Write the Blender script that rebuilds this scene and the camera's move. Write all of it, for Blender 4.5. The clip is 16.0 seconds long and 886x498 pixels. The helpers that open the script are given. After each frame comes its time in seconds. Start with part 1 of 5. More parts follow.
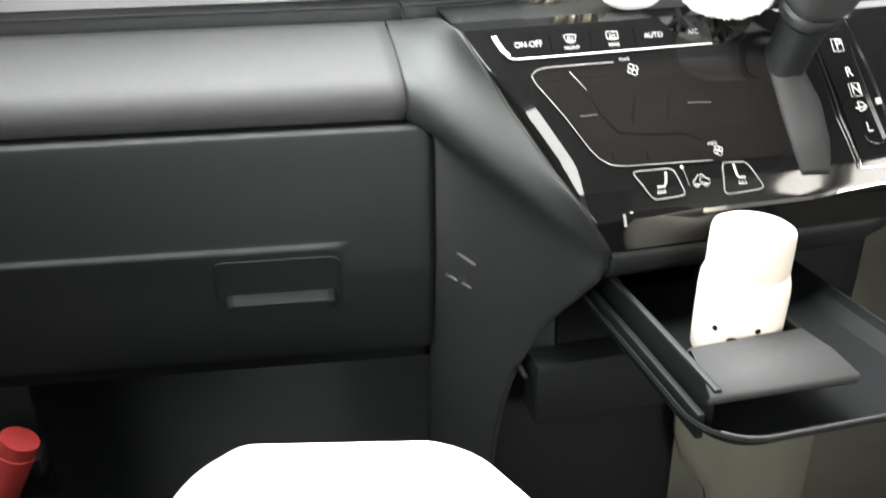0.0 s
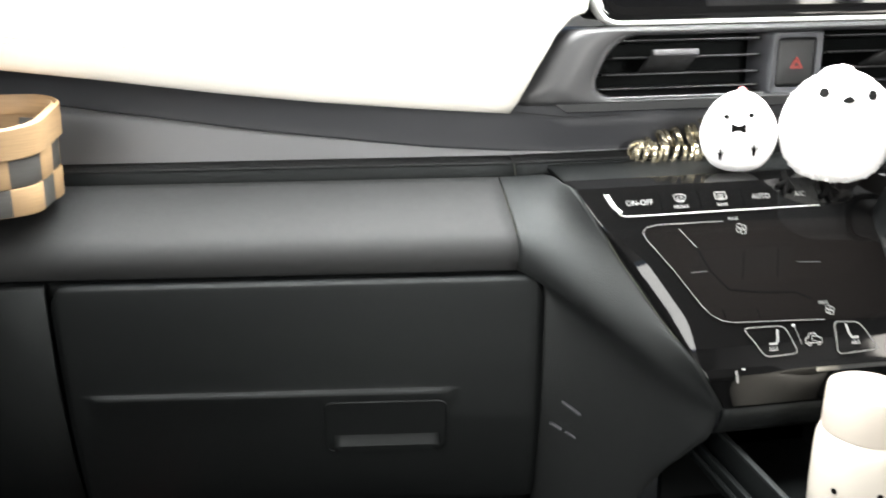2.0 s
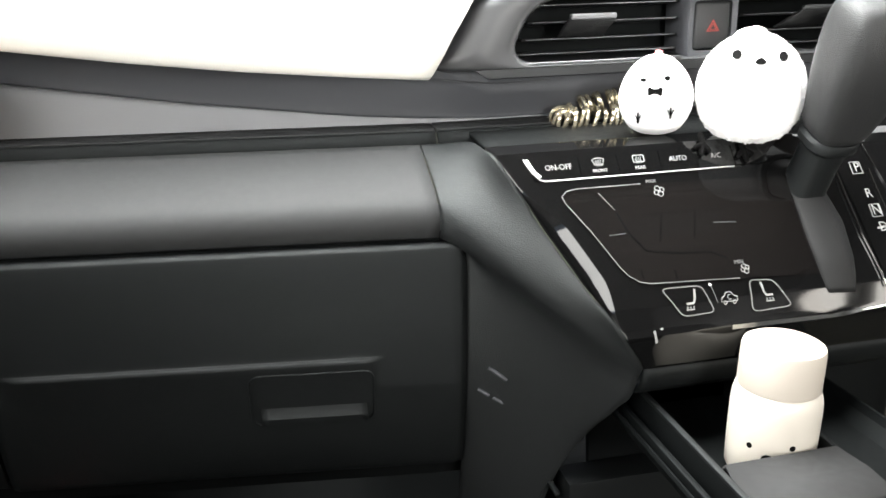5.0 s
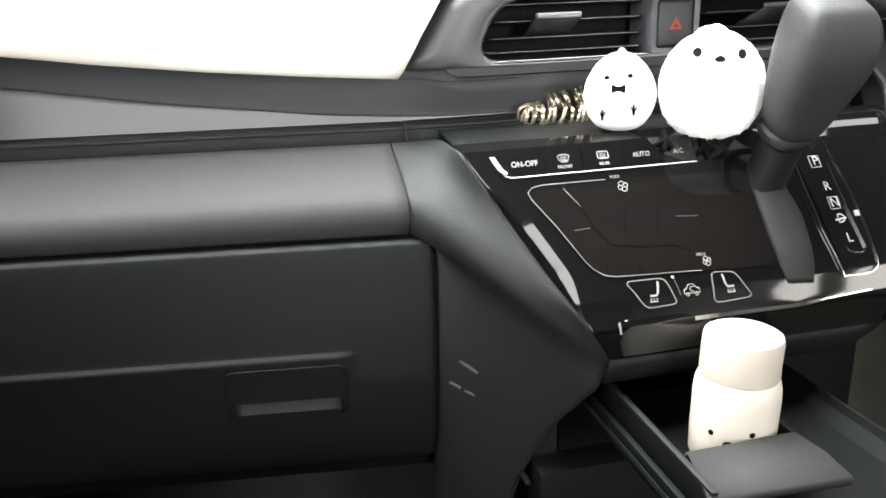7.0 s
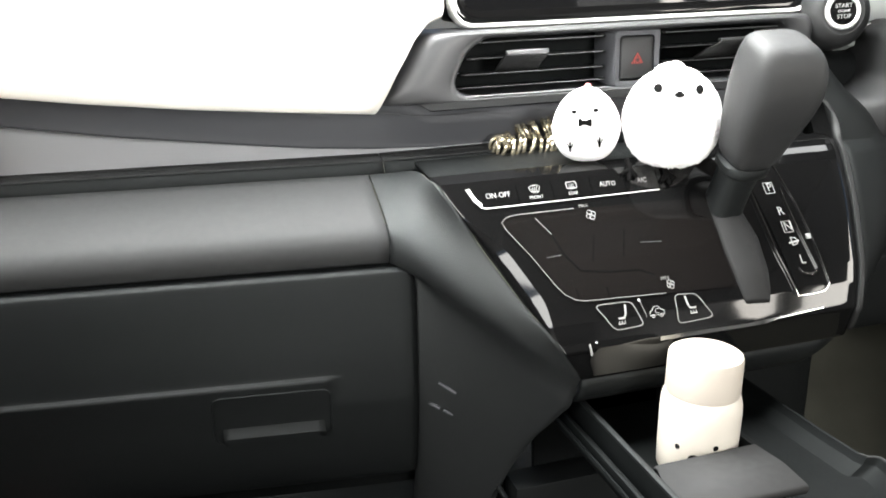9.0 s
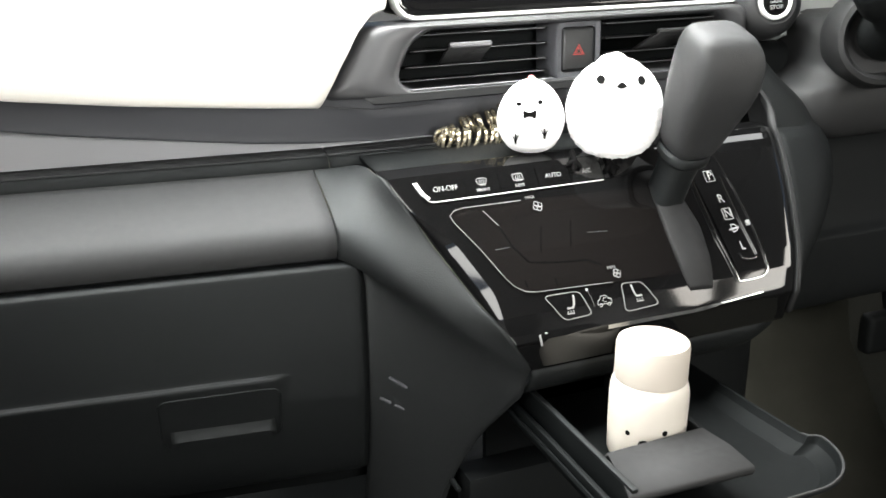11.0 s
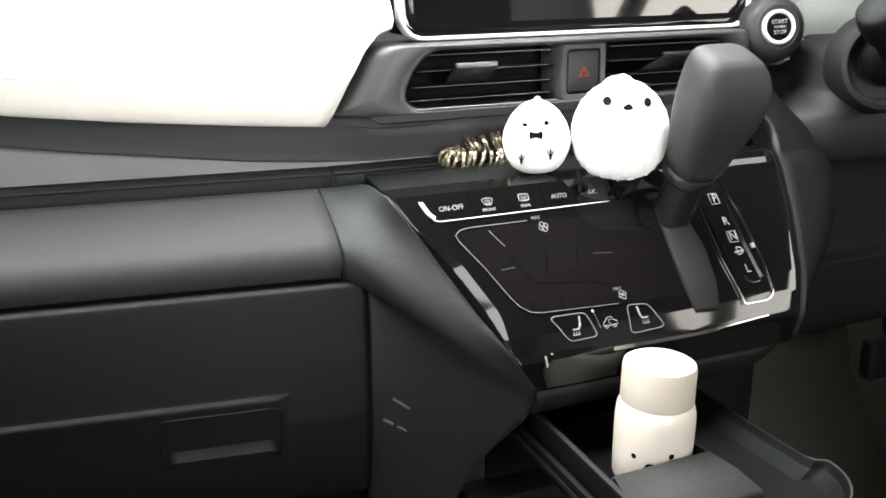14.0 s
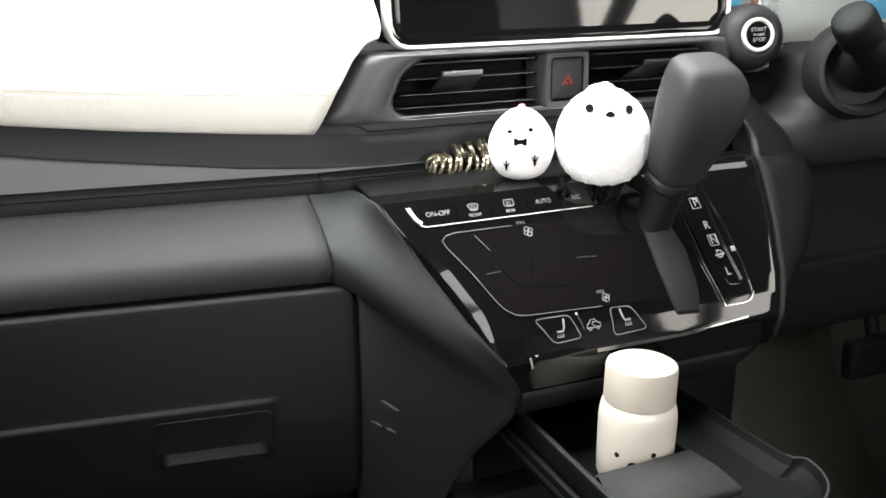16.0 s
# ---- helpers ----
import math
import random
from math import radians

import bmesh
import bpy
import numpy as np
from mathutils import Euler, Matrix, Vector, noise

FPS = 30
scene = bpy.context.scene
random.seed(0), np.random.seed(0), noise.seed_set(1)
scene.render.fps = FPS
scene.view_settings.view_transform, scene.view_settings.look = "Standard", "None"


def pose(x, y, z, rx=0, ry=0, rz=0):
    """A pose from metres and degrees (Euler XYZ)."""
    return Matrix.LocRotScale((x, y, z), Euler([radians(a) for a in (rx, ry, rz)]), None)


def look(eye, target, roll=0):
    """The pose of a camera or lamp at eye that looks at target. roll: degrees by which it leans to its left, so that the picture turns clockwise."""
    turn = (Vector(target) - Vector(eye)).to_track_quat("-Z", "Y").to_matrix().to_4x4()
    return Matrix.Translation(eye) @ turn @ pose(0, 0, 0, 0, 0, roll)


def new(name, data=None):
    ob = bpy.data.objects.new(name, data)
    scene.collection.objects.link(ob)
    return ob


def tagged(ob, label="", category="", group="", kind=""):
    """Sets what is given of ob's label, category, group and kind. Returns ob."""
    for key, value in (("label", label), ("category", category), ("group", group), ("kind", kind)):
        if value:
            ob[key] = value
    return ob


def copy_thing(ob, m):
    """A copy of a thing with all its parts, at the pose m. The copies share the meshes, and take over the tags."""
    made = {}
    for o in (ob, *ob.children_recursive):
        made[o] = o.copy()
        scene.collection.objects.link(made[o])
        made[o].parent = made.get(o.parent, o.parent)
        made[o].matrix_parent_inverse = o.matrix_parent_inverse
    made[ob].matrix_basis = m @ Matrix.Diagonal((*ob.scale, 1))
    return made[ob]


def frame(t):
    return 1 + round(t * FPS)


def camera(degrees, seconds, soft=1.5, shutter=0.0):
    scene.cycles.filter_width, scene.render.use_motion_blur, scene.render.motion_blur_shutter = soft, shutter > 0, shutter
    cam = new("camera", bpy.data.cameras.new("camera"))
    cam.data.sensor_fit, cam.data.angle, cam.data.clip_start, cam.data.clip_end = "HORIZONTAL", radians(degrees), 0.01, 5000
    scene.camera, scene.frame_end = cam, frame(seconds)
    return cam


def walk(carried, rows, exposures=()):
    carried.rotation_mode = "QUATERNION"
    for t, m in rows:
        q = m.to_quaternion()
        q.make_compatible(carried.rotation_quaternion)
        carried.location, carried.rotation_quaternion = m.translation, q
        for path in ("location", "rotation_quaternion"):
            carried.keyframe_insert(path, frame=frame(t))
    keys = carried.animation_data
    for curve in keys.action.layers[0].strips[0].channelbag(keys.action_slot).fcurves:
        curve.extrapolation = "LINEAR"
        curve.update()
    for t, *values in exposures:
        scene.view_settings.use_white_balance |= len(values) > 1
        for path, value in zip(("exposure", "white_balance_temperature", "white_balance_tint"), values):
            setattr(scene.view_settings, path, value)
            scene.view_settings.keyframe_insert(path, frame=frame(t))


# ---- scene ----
cam = camera(54.1, 16.0, soft=1.6, shutter=0.8)
PATH = [
    (0, (0.026, 0.014, 0.907), (0.45, 1.764, 0.037), -1.2),
    (0.5, (0.02, 0.008, 0.907), (0.427, 1.798, 0.115), -1.3),
    (1, (0.02, 0.002, 0.915), (0.412, 1.823, 0.185), -1.4),
    (1.5, (0.008, 0.001, 0.909), (0.366, 1.863, 0.273), -1.2),
    (2, (-0.013, 0.003, 0.923), (0.289, 1.896, 0.353), -1.0),
    (2.5, (-0.02, 0.001, 0.923), (0.263, 1.906, 0.384), -0.8),
    (3, (-0.011, 0.002, 0.913), (0.279, 1.908, 0.382), -0.6),
    (3.5, (0.006, -0.007, 0.926), (0.321, 1.879, 0.339), -1.1),
    (4, (0.01, 0.001, 0.911), (0.366, 1.874, 0.306), -1.4),
    (6.5, (0.012, -0.004, 0.926), (0.451, 1.832, 0.265), -1.4),
    (7, (0.019, -0.015, 0.921), (0.465, 1.827, 0.282), -1.7),
    (7.5, (0.02, -0.018, 0.926), (0.484, 1.818, 0.283), -1.8),
    (8, (0.023, -0.02, 0.929), (0.512, 1.806, 0.276), -1.9),
    (8.5, (0.014, -0.022, 0.93), (0.528, 1.799, 0.281), -1.8),
    (9, (0.001, -0.041, 0.948), (0.527, 1.786, 0.328), -1.8),
    (9.5, (-0.009, -0.037, 0.954), (0.554, 1.771, 0.311), -1.5),
    (10, (-0.005, -0.039, 0.953), (0.591, 1.758, 0.308), -1.7),
    (12.5, (-0.009, -0.025, 0.947), (0.702, 1.729, 0.3), -1.4),
    (13, (-0.009, -0.024, 0.945), (0.681, 1.747, 0.32), -1.3),
    (13.5, (-0.015, -0.023, 0.947), (0.666, 1.756, 0.337), -1.1),
    (14, (-0.015, -0.029, 0.946), (0.663, 1.756, 0.353), -1.1),
    (14.5, (-0.023, -0.044, 0.953), (0.664, 1.741, 0.37), -1.0),
    (15, (-0.02, -0.044, 0.952), (0.666, 1.744, 0.373), -1.1),
    (15.5, (-0.017, -0.049, 0.955), (0.677, 1.735, 0.376), -1.0),
    (16, (-0.017, -0.045, 0.952), (0.681, 1.735, 0.366), -1.2),
]
walk(cam, [(t, look(e, a, r)) for t, e, a, r in PATH], exposures=[(0.0, 1.1), (0.6, 1.25), (1.1, 1.2), (1.5, 0.8), (2.0, 0.4), (2.5, 0.15), (3.0, -0.12), (3.5, 0.2), (4.0, 0.4), (7.0, 0.48), (8.5, 0.45), (9.0, 0.58), (9.4, 0.36), (10.0, 0.28), (12.5, 0.55), (13.7, 0.15), (15.0, -0.2), (16.0, -0.25)])


# ---- light ----
def area_lamp(name, at, to, w, h, power, colour):
    lamp = bpy.data.lights.new(name, "AREA")
    lamp.shape, lamp.size, lamp.size_y, lamp.energy, lamp.color = "RECTANGLE", w, h, power, colour
    ob = new(name, lamp)
    ob.matrix_world = look(at, to)
    return tagged(ob, kind="structure")


world = bpy.data.worlds.new("sky")
scene.world = world
world.use_nodes = True
wn = world.node_tree
sky = wn.nodes.new("ShaderNodeTexSky")
sky.sky_type, sky.sun_disc, sky.sun_elevation, sky.sun_rotation = "NISHITA", False, radians(42), radians(250)
wn.links.new(sky.outputs[0], wn.nodes["Background"].inputs[0])
wn.nodes["Background"].inputs[1].default_value = 0.09

area_lamp("daylight_left_window", (-0.37, 0.02, 1.07), (0.6, 0.50, 0.80), 0.70, 0.28, 6.0, (1.0, 0.98, 0.93))
area_lamp("daylight_right_window", (1.195, -0.07, 0.985), (0.3, -0.07, 0.90), 0.80, 0.21, 5.2, (1.0, 0.95, 0.86))
area_lamp("daylight_quarter_window", (1.19, 1.20, 1.04), (0.60, 0.75, 0.85), 0.45, 0.20, 2.5, (1.0, 0.99, 0.96))
area_lamp("daylight_rear", (0.34, -1.60, 1.13), (0.40, 0.7, 0.85), 1.10, 0.46, 62.0, (1.0, 0.985, 0.95))
area_lamp("daylight_windscreen", (0.15, 0.75, 1.40), (0.15, 0.64, 0.60), 1.02, 0.50, 53.0, (0.99, 1.0, 0.975))
area_lamp("daylight_windscreen_side", (0.93, 0.69, 1.40), (0.93, 0.62, 0.60), 0.50, 0.46, 4.5, (0.99, 1.0, 0.975))


# ---- materials ----
def material(name, colour, rough=0.5, metal=0.0, grain=0.0, grain_size=900.0, vary=0.12, vary_size=9.0, spec=0.5, coat=0.0, dust=0.0, tint=None, stretch=None):
    m = bpy.data.materials.new(name)
    m.use_nodes = True
    n, l = m.node_tree.nodes, m.node_tree.links
    b = n["Principled BSDF"]
    tc = n.new("ShaderNodeTexCoord")
    big = n.new("ShaderNodeTexNoise")
    big.inputs["Scale"].default_value, big.inputs["Detail"].default_value = vary_size, 5.0
    if stretch:
        fibre = n.new("ShaderNodeMapping")
        fibre.inputs["Scale"].default_value = stretch
        l.new(tc.outputs["Object"], fibre.inputs["Vector"])
        l.new(fibre.outputs["Vector"], big.inputs["Vector"])
    else:
        l.new(tc.outputs["Object"], big.inputs["Vector"])
    ramp = n.new("ShaderNodeMapRange")
    ramp.inputs["To Min"].default_value, ramp.inputs["To Max"].default_value = 1 - vary, 1 + vary
    l.new(big.outputs["Fac"], ramp.inputs["Value"])
    mix = n.new("ShaderNodeMix")
    mix.data_type, mix.blend_type = "RGBA", "MULTIPLY"
    mix.inputs["Factor"].default_value = 1.0
    mix.inputs["A"].default_value = (*colour, 1)
    l.new(ramp.outputs["Result"], mix.inputs["B"])
    l.new(mix.outputs["Result"], b.inputs["Base Color"])
    fine = n.new("ShaderNodeTexNoise")
    fine.inputs["Scale"].default_value, fine.inputs["Detail"].default_value = 140.0, 3.0
    l.new(tc.outputs["Object"], fine.inputs["Vector"])
    rr = n.new("ShaderNodeMapRange")
    rr.inputs["To Min"].default_value, rr.inputs["To Max"].default_value = rough * (0.88 - dust), min(1.0, rough * 1.12 + dust)
    l.new(fine.outputs["Fac"], rr.inputs["Value"])
    l.new(rr.outputs["Result"], b.inputs["Roughness"])
    b.inputs["Metallic"].default_value = metal
    b.inputs["Specular IOR Level"].default_value = spec
    b.inputs["Coat Weight"].default_value = coat
    if tint:
        b.inputs["Specular Tint"].default_value = (*tint, 1)
    b.inputs["Coat Roughness"].default_value = 0.03
    if grain:
        v = n.new("ShaderNodeTexVoronoi")
        v.feature = "DISTANCE_TO_EDGE"
        v.inputs["Scale"].default_value = grain_size
        l.new(tc.outputs["Object"], v.inputs["Vector"])
        cut = n.new("ShaderNodeMapRange")
        cut.inputs["From Max"].default_value = 0.25
        l.new(v.outputs["Distance"], cut.inputs["Value"])
        bump = n.new("ShaderNodeBump")
        bump.inputs["Strength"].default_value, bump.inputs["Distance"].default_value = grain, 0.0006
        l.new(cut.outputs["Result"], bump.inputs["Height"])
        l.new(bump.outputs["Normal"], b.inputs["Normal"])
    return m


COOL = (0.945, 1.0, 1.0)  # the faint cool sheen of the darker plastics
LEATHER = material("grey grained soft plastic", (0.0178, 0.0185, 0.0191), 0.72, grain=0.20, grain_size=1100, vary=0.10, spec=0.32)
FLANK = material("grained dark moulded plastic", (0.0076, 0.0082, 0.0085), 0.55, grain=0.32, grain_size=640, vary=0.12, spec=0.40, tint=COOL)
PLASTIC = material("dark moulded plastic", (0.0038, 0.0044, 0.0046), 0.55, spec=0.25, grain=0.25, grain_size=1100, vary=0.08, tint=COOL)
SHROUD = material("dark grey shroud plastic", (0.0105, 0.0108, 0.0110), 0.55, spec=0.26, grain=0.25, grain_size=800, vary=0.06)
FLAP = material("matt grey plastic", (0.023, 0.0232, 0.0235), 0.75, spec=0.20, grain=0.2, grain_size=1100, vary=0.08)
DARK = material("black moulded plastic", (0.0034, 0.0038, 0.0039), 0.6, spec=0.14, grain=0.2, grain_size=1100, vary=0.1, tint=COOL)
HOUSING = material("satin grey plastic", (0.030, 0.0305, 0.032), 0.40, grain=0.08, grain_size=1500, vary=0.06)
WALL = material("blue-grey moulded plastic", (0.046, 0.048, 0.053), 0.55, grain=0.12, grain_size=1100, vary=0.06, spec=0.35)
KNOB = material("satin grey knob plastic", (0.019, 0.0195, 0.020), 0.50, grain=0.30, grain_size=640, vary=0.06, spec=0.28)
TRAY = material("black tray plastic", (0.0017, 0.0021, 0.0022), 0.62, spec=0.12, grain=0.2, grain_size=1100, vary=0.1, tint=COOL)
LIT_SLOPE = material("grey grained plastic, lit tone", (0.32, 0.325, 0.335), 0.42, grain=0.35, grain_size=620, vary=0.06, spec=0.6)
CREAM = material("cream leatherette", (0.81, 0.785, 0.725), 0.55, grain=0.15, grain_size=500, vary=0.03)
THREAD = material("grey thread", (0.50, 0.48, 0.43), 0.8)
GLOSS = material("piano black", (0.0032, 0.0032, 0.0033), 0.05, spec=0.42, coat=0.10, vary=0.2, dust=0.02)
SMOKED = material("smoked brown glass", (0.0046, 0.0041, 0.0040), 0.05, spec=0.90, coat=0.2, vary=0.25, vary_size=14, dust=0.03)
CHROME = material("satin chrome", (0.72, 0.72, 0.71), 0.16, metal=1.0, vary=0.05)
SATIN = material("bright satin trim", (0.74, 0.74, 0.72), 0.34, metal=0.2, vary=0.04)
SLAT = material("smooth black slat plastic", (0.0020, 0.0021, 0.0023), 0.30, spec=0.12, vary=0.1)
GUN = material("gunmetal paint", (0.13, 0.13, 0.135), 0.42, metal=0.4, vary=0.05)
PALE = material("pale grey paint", (0.36, 0.385, 0.375), 0.5, vary=0.05)
REFLECTED_LINE = material("dark reflection line", (0.003, 0.003, 0.003), 0.25, spec=0.12)
KEYPRINT = material("soft white print", (0.21, 0.21, 0.207), 0.5, vary=0.02)
PRINT = material("white print", (0.26, 0.26, 0.255), 0.5, vary=0.02)
LINE = material("grey print", (0.13, 0.13, 0.128), 0.4, vary=0.05)
GLASS_DARK = material("dark display glass", (0.0030, 0.0030, 0.0033), 0.05, spec=0.6, coat=0.3, vary=0.2)
RED = material("red print", (0.20, 0.018, 0.013), 0.5)
PLUSH = material("white plush", (0.96, 0.95, 0.945), 0.95, grain=0.15, grain_size=330, vary=0.02, spec=0.05)
BLACK = material("black felt", (0.0022, 0.0021, 0.0021), 0.9, spec=0.08)
PINK = material("pink felt", (0.62, 0.20, 0.20), 0.9, spec=0.2)
BOTTLE = material("cream enamel", (0.53, 0.495, 0.435), 0.30, vary=0.03)
LID = material("beige moulded plastic", (0.44, 0.40, 0.345), 0.42, grain=0.06, vary=0.03)
BRASS = material("brassy coiled band", (0.62, 0.56, 0.42), 0.20, metal=0.8, vary=0.35, vary_size=120)
TAN = material("tan wood splint", (0.245, 0.158, 0.080), 0.6, vary=0.30, vary_size=40, stretch=(1.0, 1.0, 22.0))
SPLINT = material("charcoal wood splint", (0.040, 0.039, 0.036), 0.6, vary=0.35, vary_size=40, stretch=(1.0, 1.0, 22.0))
CARPET = material("olive brown carpet", (0.074, 0.073, 0.058), 0.95, grain=1.0, grain_size=420, vary=0.25, vary_size=16, spec=0.1)
# a darker copy of the carpet, its shade put into the colour
SHADED_CARPET = material("shaded olive carpet", (0.017, 0.017, 0.014), 0.95, grain=0.8, grain_size=420, vary=0.2, vary_size=16, spec=0.1)
HEADLINER = material("brown headliner cloth", (0.061, 0.054, 0.050), 0.95, grain=0.3, grain_size=500, spec=0.1)
TRIM = material("dark cabin trim", (0.018, 0.018, 0.018), 0.6, grain=0.2, vary=0.1)
WHITE = material("white leatherette", (0.83, 0.82, 0.80), 0.5, grain=0.1, grain_size=500, vary=0.02)
REDPL = material("red plastic", (0.13, 0.010, 0.009), 0.45, vary=0.2)
RING = material("red-brown plastic", (0.16, 0.060, 0.045), 0.4, vary=0.2)
BLUE = material("blue instrument glow colour", (0.10, 0.33, 0.52), 0.15, coat=0.5)


# ---- builders ----
def empty(name, label, category, at=(0, 0, 0), group="", kind=""):
    ob = new(name)
    ob.location = at
    ob.empty_display_size = 0.02
    return tagged(ob, label, category, group, kind)


def mesh_of(name, bm, mats, smooth=True, angle=40):
    bmesh.ops.recalc_face_normals(bm, faces=bm.faces)
    me = bpy.data.meshes.new(name)
    bm.to_mesh(me)
    bm.free()
    for m in mats if isinstance(mats, (list, tuple)) else [mats]:
        me.materials.append(m)
    if smooth:
        me.polygons.foreach_set("use_smooth", [True] * len(me.polygons))
        me.set_sharp_from_angle(angle=radians(angle))
    return me


def part(name, bm, mat, parent, label="", smooth=True, angle=40):
    ob = new(name, mesh_of(name, bm, mat, smooth, angle))
    if parent is not None:
        ob.parent = parent
        if parent.parent is None and parent.type == "EMPTY":
            ob.matrix_parent_inverse = parent.matrix_basis.inverted()
    if label:
        ob["label"] = label
    return ob


def solid(ob, thick, offset=-1.0):
    m = ob.modifiers.new("thickness", "SOLIDIFY")
    m.thickness, m.offset = thick, offset
    return ob


def crisp(ob):
    """Keep the shading of a thin plate's rim apart from its face."""
    m = ob.modifiers.new("crisp rim", "EDGE_SPLIT")
    m.split_angle = math.radians(40)
    return ob


def spline(pts, n):
    """n + 1 points of a smooth curve through pts."""
    p = [np.array(a, float) for a in pts]
    p = [2 * p[0] - p[1], *p, 2 * p[-1] - p[-2]]
    out = []
    for k in range(n + 1):
        u = k / n * (len(p) - 3)
        i = min(int(u), len(p) - 4)
        u -= i
        a, b, c, d = p[i:i + 4]
        out.append(0.5 * (2 * b + (c - a) * u + (2 * a - 5 * b + 4 * c - d) * u * u + (3 * b - a - 3 * c + d) * u ** 3))
    return out


def lerp_table(table, v):
    xs = [a for a, _ in table]
    return float(np.interp(v, xs, [b for _, b in table]))


def loft(rows, closed=False, caps=False, bm=None, flat=0):
    bm = bm or bmesh.new()
    vs = [[bm.verts.new(tuple(p)) for p in row] for row in rows]
    w = len(vs[0])
    for a, b in zip(vs, vs[1:]):
        for i in range(w if closed else w - 1):
            j = (i + 1) % w
            f = bm.faces.new((a[i], a[j], b[j], b[i]))
            f.material_index = flat
    if caps and closed:
        for row in (vs[0], vs[-1]):
            bm.faces.new(row).material_index = flat
    return bm


def box(x0, x1, y0, y1, z0, z1, r=0.002, seg=2, bm=None, m=None):
    b = bmesh.new()
    bmesh.ops.create_cube(b, size=1.0)
    for v in b.verts:
        v.co = ((x0 + x1) / 2 + v.co.x * (x1 - x0), (y0 + y1) / 2 + v.co.y * (y1 - y0), (z0 + z1) / 2 + v.co.z * (z1 - z0))
    if r:
        bmesh.ops.bevel(b, geom=b.edges[:], offset=r, segments=seg, profile=0.6, affect="EDGES")
    if m is not None:
        bmesh.ops.transform(b, matrix=m, verts=b.verts)
    return join(bm, b) if bm else b


def join(bm, other, index=None):
    me = bpy.data.meshes.new("tmp")
    if index is not None:
        for f in other.faces:
            f.material_index = index
    other.to_mesh(me)
    other.free()
    bm.from_mesh(me)
    bpy.data.meshes.remove(me)
    return bm


def lathe(profile, seg=40, m=None):
    """profile: (radius, height) from the base to the top; turned round z."""
    rows = [[(r * math.cos(2 * math.pi * k / seg), r * math.sin(2 * math.pi * k / seg), z) for k in range(seg)] for r, z in profile]
    bm = loft(rows, closed=True, caps=True)
    if m is not None:
        bmesh.ops.transform(bm, matrix=m, verts=bm.verts)
    return bm


def tube(path, radius, seg=8, bm=None, flat=0):
    rows = []
    n = len(path)
    for i, p in enumerate(path):
        t = (Vector(path[min(i + 1, n - 1)]) - Vector(path[max(i - 1, 0)])).normalized()
        a = t.orthogonal().normalized() if i == 0 else (a - t * a.dot(t)).normalized()
        b = t.cross(a)
        r = radius[i] if isinstance(radius, (list, tuple)) else radius
        rows.append([Vector(p) + (a * math.cos(2 * math.pi * k / seg) + b * math.sin(2 * math.pi * k / seg)) * r for k in range(seg)])
    return loft(rows, closed=True, caps=True, bm=bm, flat=flat)


def rounded(x0, x1, y0, y1, r, n=8):
    """A rounded rectangle, counter-clockwise."""
    out = []
    for cx, cy, a in ((x1 - r, y1 - r, 0), (x0 + r, y1 - r, 90), (x0 + r, y0 + r, 180), (x1 - r, y0 + r, 270)):
        for k in range(n + 1):
            b = radians(a + 90 * k / n)
            out.append((cx + r * math.cos(b), cy + r * math.sin(b)))
    return out


def frame_of(path, half, closed=False):
    """The left and right borders of a flat ribbon of that half width along a 2D path."""
    n, a, b = len(path), [], []
    for i, p in enumerate(path):
        q0 = path[(i - 1) % n] if closed else path[max(i - 1, 0)]
        q1 = path[(i + 1) % n] if closed else path[min(i + 1, n - 1)]
        t = Vector((q1[0] - q0[0], q1[1] - q0[1])).normalized()
        a.append((p[0] - t.y * half, p[1] + t.x * half))
        b.append((p[0] + t.y * half, p[1] - t.x * half))
    return a, b


def dense(path, step=0.004):
    out = []
    for p, q in zip(path, path[1:]):
        k = max(1, int(math.hypot(q[0] - p[0], q[1] - p[1]) / step))
        out += [(p[0] + (q[0] - p[0]) * i / k, p[1] + (q[1] - p[1]) * i / k) for i in range(k)]
    return out + [path[-1]]


def text_mesh(body, size, spread=1.0):
    """The letters' flat mesh, centred, as vertices and faces."""
    cu = bpy.data.curves.new("letters", "FONT")
    cu.body, cu.size, cu.align_x, cu.align_y, cu.resolution_u = body, size, "CENTER", "CENTER", 3
    cu.space_character = spread
    ob = bpy.data.objects.new("letters", cu)
    me = bpy.data.meshes.new_from_object(ob)
    verts, faces = [tuple(v.co) for v in me.vertices], [tuple(p.vertices) for p in me.polygons]
    bpy.data.objects.remove(ob)
    bpy.data.curves.remove(cu)
    bpy.data.meshes.remove(me)
    return verts, faces


# ---- the cabin round the camera ----
def structure(name, bm, mat, label, category, smooth=True):
    return tagged(part(name, bm, mat, None, smooth=smooth), label, category, kind="structure")


structure("floor", box(-0.42, 1.26, -1.7, 1.45, -0.06, 0.02, 0.005), CARPET, "olive brown cut-pile carpet on the cabin floor", "floor")
structure("ceiling", box(-0.42, 1.26, -1.7, 0.45, 1.42, 1.46, 0.005), HEADLINER, "dark brown cloth headliner over the front seats", "ceiling")


def side_wall(name, x0, x1, top, posts):
    bm = box(x0, x1, -1.7, 1.45, 0.02, 0.87, 0.004)
    box(x0, x1, -1.7, 1.45, top, 1.42, 0.004, bm=bm)
    for a, b in posts:
        box(x0, x1, a, b, 0.87, top, 0.004, bm=bm)
    return structure(name, bm, TRIM, "dark plastic door trim below a side window", "wall")


